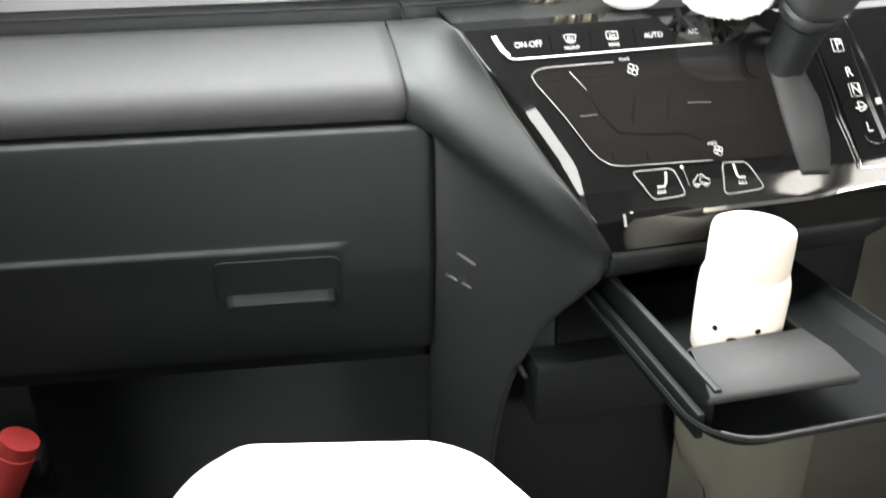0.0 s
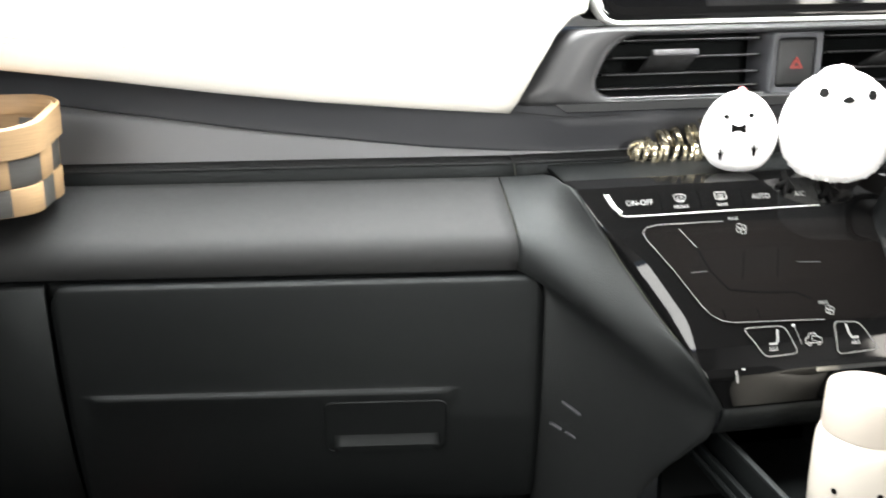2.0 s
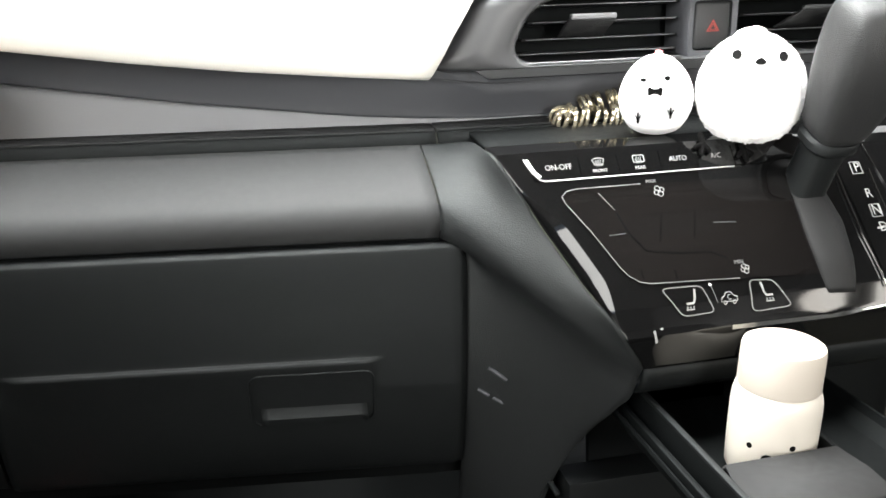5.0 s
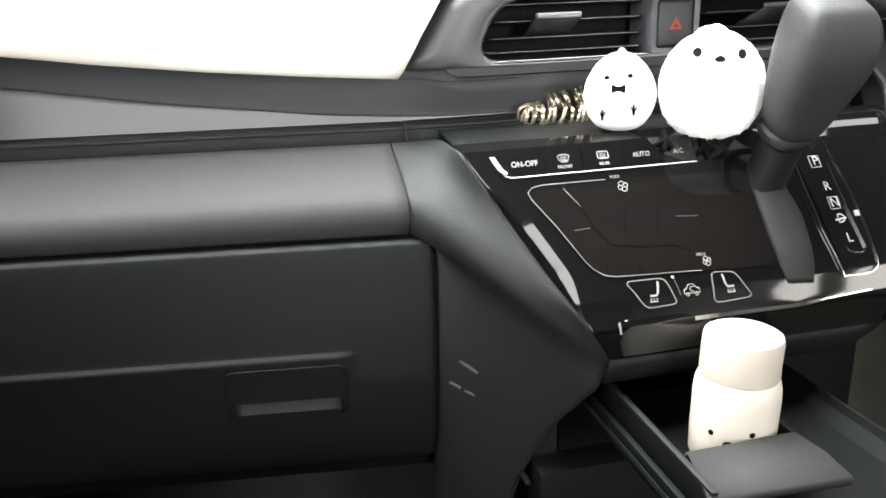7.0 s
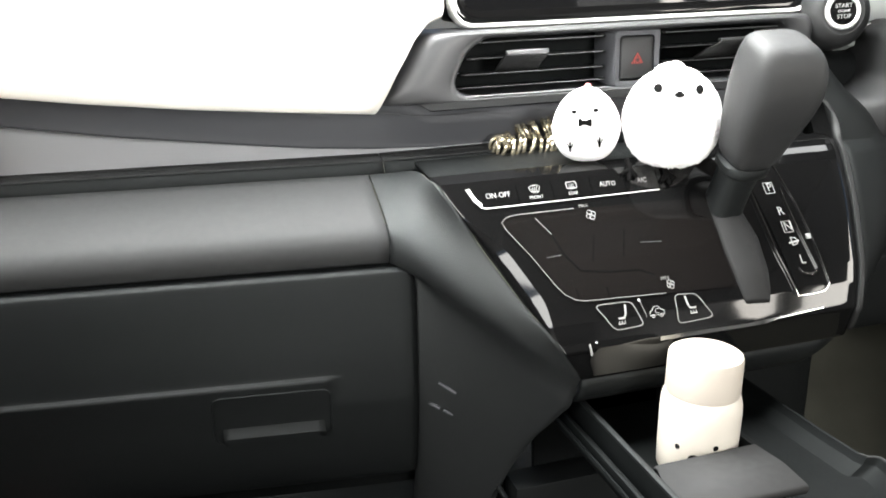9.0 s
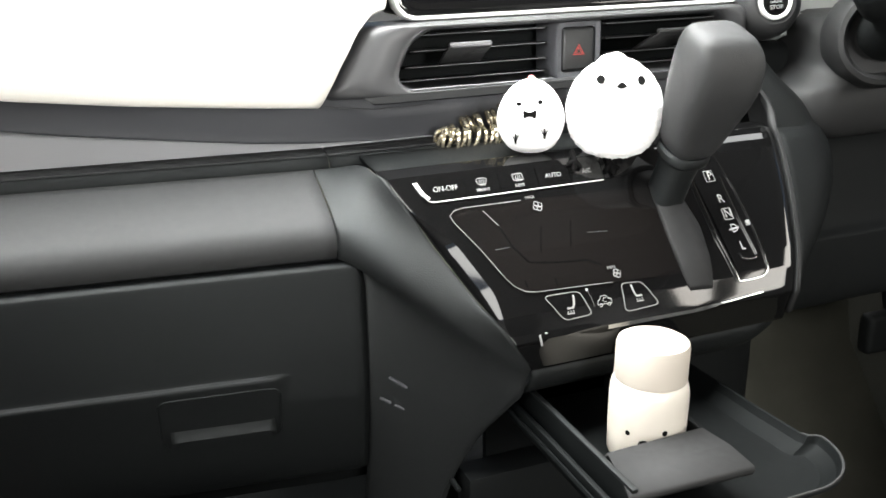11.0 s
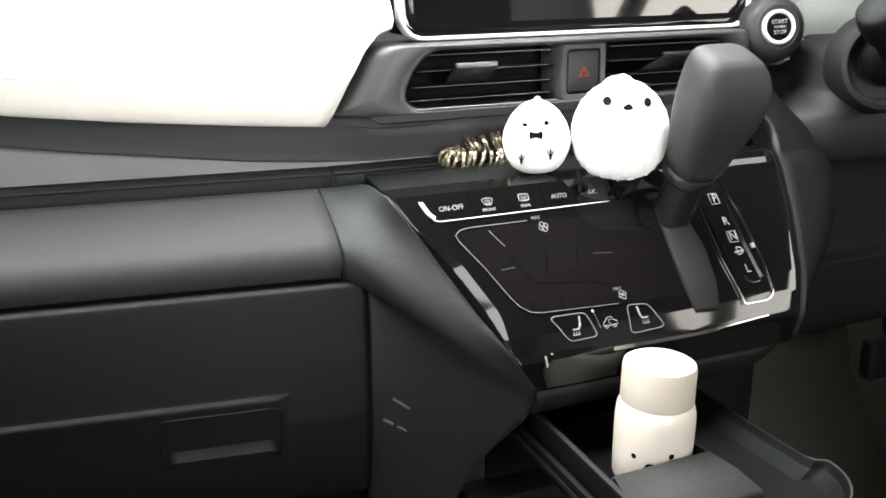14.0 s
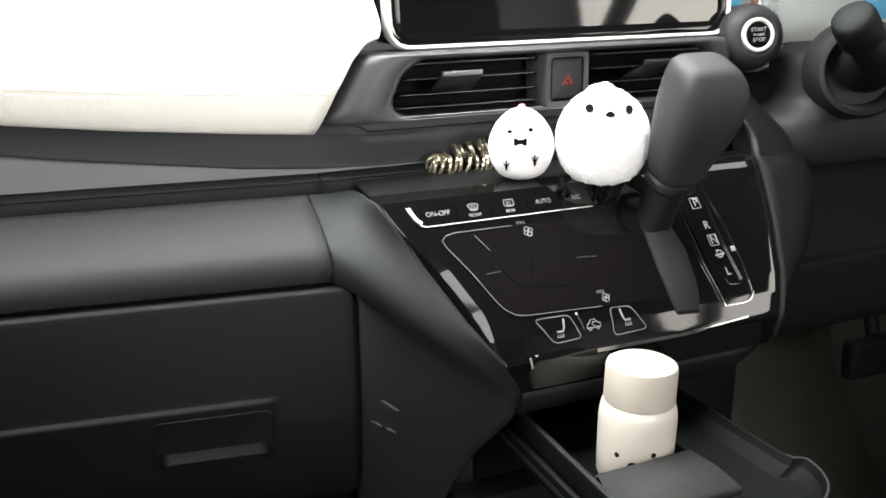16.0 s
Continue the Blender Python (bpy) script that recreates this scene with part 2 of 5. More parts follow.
side_wall("wall_left", -0.42, -0.385, 1.33, ((-1.7, -1.55), (-0.62, -0.52), (0.64, 0.96), (1.42, 1.45)))
side_wall("wall_right", 1.205, 1.24, 1.11, ((-1.7, -0.47), (0.64, 0.96), (1.42, 1.45)))
rows = [[(x, y + dy, z) for x, y in ((1.150, -0.03), (1.150, 0.03), (1.178, 0.04), (1.178, -0.04))] for dy, z in ((-0.41, 0.84), (-0.35, 0.90), (-0.23, 1.02), (-0.12, 1.13))]
structure("pillar", loft(rows, closed=True, caps=True), TRIM, "dark slanting pillar across the side window", "pillar")
bm = box(-0.42, 1.24, -1.70, -1.66, 0.02, 0.86, 0.004)
box(-0.42, 1.24, -1.70, -1.66, 1.36, 1.42, 0.004, bm=bm)
structure("wall_rear", bm, TRIM, "dark plain rear end of the cabin", "wall")
structure("wall_front", box(-0.42, 1.24, 1.40, 1.45, 0.02, 1.02, 0.004), TRIM, "dark bulkhead in front of the dashboard", "wall")
structure("side_lining", box(1.188, 1.204, 0.10, 1.30, 0.021, 0.52, 0.006), SHADED_CARPET, "olive carpet lining beside the driver's footwell, darkened for its shade", "wall lining")
toe = loft([[(-0.385, 0.80, 0.02), (1.205, 0.80, 0.02)], [(-0.385, 0.90, 0.05), (1.205, 0.90, 0.05)], [(-0.385, 1.06, 0.26), (1.205, 1.06, 0.26)],
            [(-0.385, 1.14, 0.60), (1.205, 1.14, 0.60)], [(-0.385, 1.40, 0.70), (1.205, 1.40, 0.70)]])
solid(structure("toe_board", toe, CARPET, "olive brown carpet rising up the footwell", "floor"), 0.02)
mat_rows = [[(-0.38, y, z), (0.33, y, z)] for y, z in ((0.30, 0.026), (0.80, 0.030), (0.885, 0.058), (1.045, 0.268), (1.125, 0.60))]
solid(structure("floor_mat", loft(mat_rows), PLASTIC, "black mat in the passenger footwell", "floor mat"), 0.006, 1.0)


# an unseen driver's sun visor, added to give the panel's reflection structure
visor = empty("sun_visor", "unseen brown cloth sun visor added against the headliner for reflections", "sun visor", (0.76, 0.20, 1.415))
part("board", box(0.52, 0.99, 0.06, 0.25, 1.392, 1.414, 0.009, 3), HEADLINER, visor, "padded brown cloth board")
part("mirror_flap", box(0.66, 0.84, 0.105, 0.205, 1.386, 1.393, 0.003, 2), TRIM, visor, "dark vanity mirror flap")
part("hinge_rod", tube([(0.50, 0.258, 1.405), (1.02, 0.258, 1.405), (1.05, 0.262, 1.418)], 0.005, 10), TRIM, visor)
part("strap", box(0.56, 0.60, 0.058, 0.252, 1.3895, 1.3925, 0.001), TRIM, visor, "dark elastic strap")


# ---- the dashboard ----
def front_line(x):
    """How far ahead the front of the passenger's side lies; it swings away towards the door."""
    return 0.673 + (0.169 - min(x, 0.172)) * 0.137


dashboard = empty("dashboard", "dark grey grained dashboard with a cream padded upper part", "dashboard", (0.40, 0.80, 0.45))
XS_LEFT = [-0.385 + (0.158 + 0.385) * k / 40 for k in range(41)]

SHELF = spline([(0.0085, 0.6955), (0.0040, 0.7035), (0.0030, 0.7115), (0.0055, 0.7205), (0.0125, 0.7285), (0.030, 0.7385), (0.055, 0.7503), (0.079, 0.7615)], 28)
rows = [[(x, front_line(x) + dy, z) for x in XS_LEFT] for dy, z in SHELF]
solid(part("shelf_panel", loft(rows), LEATHER, dashboard, "grey grained soft shelf panel with a rolled front edge"), 0.004)

FOOT = [(0.0788, 0.7575), (0.0800, 0.7640), (0.0835, 0.7705), (0.0860, 0.7722)]
STRIP = [(0.0862, 0.7712), (0.0870, 0.7730), (0.0900, 0.7738), (0.0985, 0.7748), (0.0992, 0.7738), (0.0999, 0.7750), (0.1070, 0.7760)]
for x0, x1 in ((-0.385, 0.1735), (0.1750, 0.66)):
    xs = [x0 + (x1 - x0) * k / 30 for k in range(31)]
    # the upright foot's shade is put into its black colour
    solid(part("ledge_foot", loft([[(x, front_line(x) + dy, z) for x in xs] for dy, z in FOOT]), DARK, dashboard, "foot of the ledge, blackened for its shade"), 0.004)
    solid(part("ledge_strip", loft([[(x, front_line(x) + dy, z) for x in xs] for dy, z in STRIP]), LEATHER, dashboard, "grey ledge strip with a fine groove"), 0.004)
# the back of the shelf: a sloping band that narrows towards the middle, then an upright wall under the pad
BAND = [(-0.40, 0.092), (-0.30, 0.076), (-0.17, 0.054), (-0.05, 0.033), (0.11, 0.0110), (0.17, 0.0065), (0.23, 0.0030), (0.70, 0.0030)]
xs = [-0.385 + 1.05 * k / 60 for k in range(61)]
columns, walls = [], []
for x in xs:
    w, f = lerp_table(BAND, x), front_line(x)
    pts = [(0.1072, 0.7735), (0.1075, 0.7755)] + [(0.1075 + 0.90 * w * k / 6, 0.7755 + 0.72 * w * (k / 6) ** 1.1) for k in range(1, 7)]
    dy, z = pts[-1]
    columns.append([(x, f + a, b) for a, b in pts])
    h = 1.0 - 0.60 * min(1.0, max(0.0, (x - 0.17) / 0.05))
    walls.append([(x, f + a, b) for a, b in ((dy - 0.0004, z - 0.0008), (dy + 0.0001, z + 0.0020 * h), (dy - 0.0002, z + 0.010 * h), (dy - 0.004 * h, z + 0.030 * h), (dy - 0.012 * h, z + 0.055 * h), (dy - 0.02 * h, z + 0.09 * h))])
# the pad's shadow edge is put into colour: pale band, darker wall
solid(part("riser", loft(columns), LIT_SLOPE, dashboard, "grained sloping back of the shelf, painted in a lit pale grey"), 0.004)
solid(part("riser_wall", loft(walls), WALL, dashboard, "smooth wall under the pad, painted dark for its shade"), 0.004)

# the cream pad over the shelf: its lower border climbs towards the door
PAD_LOW = [(-0.40, 0.887), (-0.28, 0.867), (-0.18, 0.8545), (-0.09, 0.842), (0.0, 0.8315), (0.10, 0.8225), (0.17, 0.8172), (0.24, 0.814)]
PAD_END = [(0.0, 0.168), (0.02, 0.178), (0.04, 0.188), (0.07, 0.207), (0.086, 0.222), (0.092, 0.236), (0.10, 0.239), (0.20, 0.235), (0.30, 0.235)]
PAD = spline([(0.055, 0.030), (0.020, 0.004), (0.004, 0.0), (-0.006, 0.006), (-0.012, 0.022), (-0.014, 0.042), (-0.010, 0.062), (0.002, 0.092), (0.030, 0.128), (0.085, 0.155), (0.20, 0.175), (0.42, 0.190)], 66)


def pad_point(u, dy, up, out=0.0):
    end = lerp_table(PAD_END, up)
    x = -0.385 + (end + 0.385) * u
    back = 0.755 + (0.17 - x) * 0.10
    return (x, back + dy - out, lerp_table(PAD_LOW, x) + up)


rows = [[pad_point(k / 44, dy, up) for k in range(45)] for dy, up in PAD]
pad = solid(part("upper_pad", loft(rows), CREAM, dashboard, "cream leatherette pad with a stitched seam"), 0.006)
bm = bmesh.new()
for k in range(150):
    u0, u1 = 0.02 + 0.96 * k / 150, 0.02 + 0.96 * (k + 0.62) / 150
    h = 0.0228 + 0.0122 * u0
    a, b = pad_point(u0, -0.0136, h, 0.0004), pad_point(u1, -0.0136, h - 0.001, 0.0004)
    tube([a, ((a[0] + b[0]) / 2, (a[1] + b[1]) / 2 - 0.0006, (a[2] + b[2]) / 2), b], 0.00045, 5, bm=bm)
tagged(part("stitching", bm, THREAD, pad, "pale thread stitches along the seam"), kind="stuff")
bm = tube([pad_point(0.01 + 0.98 * k / 60, -0.0142, 0.0272 + 0.0122 * k / 60, -0.0002) for k in range(61)], 0.0007, 6)
part("seam", bm, THREAD, pad, "fine seam line")

# ---- the climate panel's curved face: x across, s up along the curve ----
FACE = [(0.5842, 0.5800), (0.5812, 0.5960), (0.5780, 0.612), (0.5748, 0.6265), (0.5729, 0.6355), (0.5745, 0.6395), (0.5818, 0.6560), (0.592, 0.672), (0.615, 0.7035), (0.636, 0.7305), (0.6465, 0.7437), (0.6632, 0.7642), (0.672, 0.7644), (0.700, 0.7652), (0.735, 0.7670), (0.770, 0.769)]
# beside the lever the slope runs on, up to a crest
CREST = FACE[:10] + [(0.6465, 0.7434), (0.6560, 0.7545), (0.6625, 0.7612), (0.6685, 0.7664), (0.6740, 0.7700), (0.6820, 0.7722), (0.700, 0.7725), (0.770, 0.772)]


LIP = 0.0501  # the run of the curve at the sharp line over the upright lip


def along(curve):
    run = [0.0]
    for p, q in zip(curve, curve[1:]):
        run.append(run[-1] + math.hypot(q[0] - p[0], q[1] - p[1]))
    return [r + LIP - run[4] for r in run], [p[0] for p in curve], [p[1] for p in curve]


FACE_RUN, CREST_RUN = along(FACE), along(CREST)


def on_curve(x, s):
    w = min(1.0, max(0.0, (x - 0.468) / 0.030))
    w = w * w * (3 - 2 * w)
    a, b = FACE_RUN, CREST_RUN
    return ((1 - w) * np.interp(s, a[0], a[1]) + w * np.interp(s, b[0], b[1]), (1 - w) * np.interp(s, a[0], a[2]) + w * np.interp(s, b[0], b[2]))


def face(x, s, out=0.0):
    y, z = on_curve(x, s)
    y1, z1 = on_curve(x, s + 0.0004)
    y0, z0 = on_curve(x, s - 0.0004)
    t = Vector((y1 - y0, z1 - z0)).normalized()
    return (x, y - t.y * out, z + t.x * out)


PANEL_L = [(0.0125, 0.3022), (0.0281, 0.2945), (0.0450, 0.2830), (0.0606, 0.2736), (0.0932, 0.2565), (0.1371, 0.2356), (0.1639, 0.2220), (0.1828, 0.2129), (0.1956, 0.2067), (0.2059, 0.2026), (0.2327, 0.2007), (0.30, 0.2007)]
PANEL_R = [(0.0125, 0.5640), (0.0155, 0.5685), (0.0205, 0.5710), (0.035, 0.5720), (0.0457, 0.5730), (0.0662, 0.5791), (0.092, 0.588), (0.15, 0.6035), (0.182, 0.610), (0.212, 0.616), (0.247, 0.618), (0.30, 0.620)]


def left_edge(s):
    return lerp_table(PANEL_L, s)


def right_edge(s):
    return lerp_table(PANEL_R, s)


def ease(v):
    v = min(1.0, max(0.0, v))
    return v * v * (3 - 2 * v)


def facet(s):
    """The width of the leaning facet along the panel's left border."""
    return 0.0012 + 0.0135 * ease((s - 0.055) / 0.045) * (1 - ease((s - 0.138) / 0.045))


def bevel(s, x):
    """How far the face falls away along its leaning left facet."""
    return 0.584 * max(0.0, facet(s) - (x - left_edge(s)))


climate = empty("climate_panel", "piano-black touch panel for heating with white printed symbols", "control panel", (0.41, 0.64, 0.60))
EDGE = FACE_RUN[0][11]  # the crisp edge over the keys
S = [0.0195 + (0.236 - 0.0195) * k / 96 for k in range(97)] + FACE_RUN[0][3:11] + CREST_RUN[0][11:15]
S = sorted([s for s in S if abs(s - EDGE) > 0.0009] + [EDGE - 0.0008, EDGE, EDGE + 0.0008])
rows = []
for s in S:
    a, b = left_edge(s), right_edge(s)
    row = []
    w = facet(s)
    for x in [a, a + 0.5 * w, a + w] + [a + w + (b - a - w) * (k / 50) for k in range(1, 51)]:
        roll = bevel(s, x) + 0.0012 * max(0.0, 1 - (b - x) / 0.012) ** 2
        mitre = 1.10 if s == EDGE and x < 0.468 else 1.0
        row.append(face(x, s, 0.0035 * mitre - roll))
    rows.append(row)
body = solid(part("face", loft(rows), GLOSS, climate, "glossy piano-black curved face", angle=17), 0.006)


def patch(outline, out, bm=None, step=10):
    """A filled outline laid on the curved face, cut into bands that follow it."""
    bm = bm or bmesh.new()
    s0, s1 = min(p[1] for p in outline), max(p[1] for p in outline)
    n = len(outline)
    grid = []
    for k in range(step + 1):
        s = s0 + (s1 - s0) * (0.001 + 0.998 * k / step)
        hits = []
        for (xa, sa), (xb, sb) in zip(outline, outline[1:] + outline[:1]):
            if (sa - s) * (sb - s) < 0:
                hits.append(xa + (xb - xa) * (s - sa) / (sb - sa))
        if len(hits) >= 2:
            a, b = min(hits), max(hits)
            grid.append([face(a + (b - a) * i / 8, s, out) for i in range(9)])
    return loft(grid, bm=bm)


def ribbon(path, half, out, bm=None, closed=False, thick=0.0006):
    path = dense(path + [path[0]] if closed else path)
    if closed:
        path = path[:-1]
    a, b = frame_of(path, half, closed)
    ring = [[face(*p, out), face(*p, out + thick), face(*q, out + thick), face(*q, out)] for p, q in zip(a, b)]
    if closed:
        ring.append(ring[0])
    return loft(ring, closed=True, caps=not closed, bm=bm)


def print_text(name, words, x, s, size, parent, mat=PRINT, out=0.0050, spread=1.0, slant=0.0, tall=1.0):
    verts, faces = text_mesh(words, size, spread)
    bm = bmesh.new()
    vs = [bm.verts.new(face(x + u + slant * v, s + v * tall, out)) for u, v, _ in verts]
    for f in faces:
        try:
            bm.faces.new([vs[i] for i in f])
        except ValueError:
            pass
    ob = part(name, bm, mat, parent, smooth=False)
    return solid(ob, 0.0003, 1.0)


OUT = 0.0036
# the row of keys under the toys
keys = [(0.2290, 0.2694, "ON-OFF"), (0.2700, 0.3028, "FRONT"), (0.3034, 0.3402, "REAR"), (0.3408, 0.3735, "AUTO"), (0.3741, 0.4070, "A/C"), (0.4076, 0.440, "")]
for x0, x1, word in keys:
    o = rounded(x0, x1, 0.1842, 0.2030, 0.0005, 2)
    key = solid(part("key", patch(o, OUT + 0.0003), GLOSS, climate, "glossy black key"), 0.0006)
    crisp(key)
    if word in ("ON-OFF", "AUTO", "A/C"):
        print_text("lettering", word, {"ON-OFF": 0.2516, "AUTO": 0.3568, "A/C": 0.3914}[word], 0.1938, 0.0063 if word == "ON-OFF" else 0.0058, key, KEYPRINT, tall=1.12)
    elif word:
        cx, cs = (x0 + x1) / 2, 0.1962
        print_text("lettering", word, cx, 0.1882, 0.0040, key, KEYPRINT, tall=1.05)
        # a demister sign: a pane with three wavy lines
        bm = bmesh.new()
        if word == "FRONT":
            pane = [(cx - 0.0034, cs - 0.0026), (cx - 0.0052, cs + 0.0022), (cx - 0.0026, cs + 0.0034), (cx + 0.0026, cs + 0.0034), (cx + 0.0052, cs + 0.0022), (cx + 0.0034, cs - 0.0026)]
        else:
            pane = rounded(cx - 0.0048, cx + 0.0048, cs - 0.0028, cs + 0.0034, 0.0009, 2)
        ribbon(pane, 0.00034, OUT + 0.0010, bm=bm, closed=True, thick=0.0003)
        for k in (-1, 0, 1):
            ribbon([(cx + k * 0.0019 + 0.0005 * math.sin(1.6 * j), cs - 0.0042 + 0.0012 * j) for j in range(6)], 0.00026, OUT + 0.0010, bm=bm, thick=0.0003)
        part("symbol", bm, KEYPRINT, key, "white demister symbol")
bar = dense([(0.2238, 0.2032), (0.2252, 0.1985), (0.2288, 0.1905), (0.2335, 0.1845), (0.2385, 0.1826), (0.4060, 0.1830)], 0.003)
part("trim_bar", ribbon(bar, 0.00034, OUT + 0.0004, thick=0.0006), SATIN, climate, "bright chrome trim under the keys")
part("trim_hook", ribbon(dense([(0.2256, 0.2020), (0.2275, 0.1968), (0.2306, 0.1900), (0.2345, 0.1858)], 0.002), 0.0011, OUT + 0.0010, thick=0.0016), SATIN, climate, "broad polished end of the trim")
# the smoked window and its border
window = [(0.464, 0.1735), (0.262, 0.1738), (0.2535, 0.1722), (0.2490, 0.1680), (0.2510, 0.1615), (0.2675, 0.1350), (0.2840, 0.1050), (0.2900, 0.0970), (0.2980, 0.0915), (0.3080, 0.0895), (0.4600, 0.0830)]
part("window", patch(window, OUT + 0.0006, step=24), SMOKED, climate, "smoked brown glass window")
border = window[1:-1]
part("window_border", ribbon([(0.318, 0.1737)] + border + [(0.383, 0.0865)], 0.00033, OUT + 0.0009, thick=0.0004), LINE, climate, "thin grey printed border")
print_text("lettering", "MAX", 0.3275, 0.1752, 0.0042, climate, LINE)
print_text("lettering", "MIN", 0.3855, 0.0995, 0.0045, climate, LINE)


def fan_sign(x, s, r):
    bm = bmesh.new()
    for k in range(4):
        a = radians(20 + 90 * k)
        cx, cs = x + r * 0.58 * math.cos(a), s + r * 0.58 * math.sin(a)
        ribbon([(cx + r * 0.42 * math.cos(b) * (1.15 if k % 2 else 0.9), cs + r * 0.42 * math.sin(b)) for b in [2 * math.pi * j / 12 for j in range(12)]], 0.00026, OUT + 0.0010, bm=bm, closed=True, thick=0.0003)
    part("symbol", bm, PRINT, climate, "white fan symbol")


fan_sign(0.3325, 0.1660, 0.0048)
fan_sign(0.3895, 0.0935, 0.0040)
for x, s, n in ((0.2800, 0.1690, 0.022),):
    part("mark", ribbon([(x, s), (x + n * 0.5, s - n * 0.75)], 0.0003, OUT + 0.0008, thick=0.0002), LINE, climate, "faint slanting grey mark")
# drawn lines on the glass that stand in for the cabin's reflection
for seg, wide in (([(0.3302, 0.1467), (0.3230, 0.1234)], 0.0007), ([(0.2892, 0.1581), (0.2981, 0.1326), (0.3098, 0.1162), (0.3364, 0.1120), (0.3645, 0.1102), (0.3769, 0.1036)], 0.0008),
                  ([(0.3599, 0.1479), (0.3530, 0.1241)], 0.0005), ([(0.3295, 0.0986), (0.3299, 0.0906)], 0.0005), ([(0.3010, 0.1010), (0.3020, 0.0930)], 0.0005)):
    part("segment", ribbon(dense(seg), wide, OUT + 0.0007, thick=0.0002), REFLECTED_LINE, climate, "dark drawn reflection line")
for seg in ([(0.2815, 0.1317), (0.2952, 0.1322)], [(0.3725, 0.1349), (0.3927, 0.1333)]):
    part("segment", ribbon(dense(seg), 0.0004, OUT + 0.0007, thick=0.0002), HOUSING, climate, "faint grey drawn reflection line")
# the seat heater keys and the air key between them
for o, x, flip in (([(0.3135, 0.0845), (0.3480, 0.0840), (0.3565, 0.0625), (0.3290, 0.0615)], 0.3375, 1), ([(0.3905, 0.0840), (0.4110, 0.0825), (0.4250, 0.0605), (0.3890, 0.0590)], 0.4040, -1)):
    soft = []
    for i, p in enumerate(o):
        a, b = o[i - 1], o[(i + 1) % 4]
        for k in range(5):
            u = k / 4
            p0 = (p[0] + (a[0] - p[0]) * 0.18, p[1] + (a[1] - p[1]) * 0.18)
            p1 = (p[0] + (b[0] - p[0]) * 0.18, p[1] + (b[1] - p[1]) * 0.18)
            soft.append(((1 - u) ** 2 * p0[0] + 2 * u * (1 - u) * p[0] + u * u * p1[0], (1 - u) ** 2 * p0[1] + 2 * u * (1 - u) * p[1] + u * u * p1[1]))
    key = solid(part("seat_heater_key", patch(soft, OUT + 0.0005, step=8), GLOSS, climate, "black seat heater key with a grey outline"), 0.0004)
    crisp(key)
    part("outline", ribbon(soft, 0.00045, OUT + 0.0008, closed=True, thick=0.0004), LINE, key, "thin grey outline")
    bm = bmesh.new()
    ribbon([(x + flip * 0.0042, 0.0815), (x + flip * 0.0030, 0.0735), (x + flip * 0.0012, 0.0712), (x - flip * 0.0045, 0.0712)], 0.0009, OUT + 0.0012, bm=bm, thick=0.0003)
    ribbon([(x + flip * 0.0020, 0.0664), (x - flip * 0.0052, 0.0664)], 0.0005, OUT + 0.0012, bm=bm, thick=0.0003)
    for k in range(3):
        ribbon([(x - flip * (0.0038 - 0.0026 * k), 0.0690), (x - flip * (0.0042 - 0.0026 * k), 0.0672)], 0.0004, OUT + 0.0012, bm=bm, thick=0.0003)
    part("symbol", bm, KEYPRINT, key, "white seat symbol")
bm = ribbon([(0.3632, 0.0695), (0.3638, 0.0725), (0.3658, 0.0731), (0.3676, 0.0760), (0.3720, 0.0763), (0.3742, 0.0733), (0.3770, 0.0725), (0.3773, 0.0695)], 0.00036, OUT + 0.0010, closed=True, thick=0.0003)
for x in (0.3662, 0.3742):
    ribbon([(x + 0.0014 * math.cos(j * math.pi / 4), 0.0688 + 0.0014 * math.sin(j * math.pi / 4)) for j in range(8)], 0.00035, OUT + 0.0012, bm=bm, closed=True, thick=0.0003)
ribbon([(0.3722, 0.0738), (0.3696, 0.0742), (0.3688, 0.0725), (0.3698, 0.0710), (0.3722, 0.0712)], 0.00028, OUT + 0.0010, bm=bm, thick=0.0003)
part("symbol", bm, KEYPRINT, climate, "white car symbol with a looped arrow")
part("mark", ribbon([(0.3565, 0.0830), (0.3600, 0.0690)], 0.0002, OUT + 0.0008, thick=0.0003), LINE, climate, "thin divider")
# two white strokes painted for a window's reflection on the gloss
part("mark", ribbon([(0.3035, 0.0535), (0.3056, 0.0450)], 0.0010, OUT + 0.0003, thick=0.0003), PRINT, climate, "small white painted window glint")
part("mark", ribbon([(0.3085, 0.0542), (0.3110, 0.0540)], 0.0006, OUT + 0.0003, thick=0.0003), PRINT, climate, "small white painted window glint")
bm = ribbon([(0.3560 + 0.0008 * math.cos(j * math.pi / 4), 0.0838 + 0.0008 * math.sin(j * math.pi / 4)) for j in range(8)], 0.0006, OUT + 0.0008, closed=True, thick=0.0003)
part("mark", bm, PRINT, climate, "small white indicator dot")
# the bright edge along the bottom and round the far corner
edge = [(0.3700, 0.0501), (0.46, 0.0498), (0.500, 0.0512), (0.5380, 0.0536)]
part("lower_trim", ribbon(dense(edge), 0.00055, OUT, thick=0.0008), CHROME, climate, "thin chrome edge along the bottom")
# the cheek of grey plastic beyond the panel
rows = []
for k in range(41):
    s = 0.026 + 0.190 * k / 40
    x = right_edge(s)
    rows.append([face(x + 0.0008, s, 0.001), face(x + 0.0025, s, 0.0042), face(x + 0.006, s, 0.0045), face(x + 0.012, s, -0.002), face(x + 0.020, s, -0.02), face(x + 0.022, s, -0.06)])
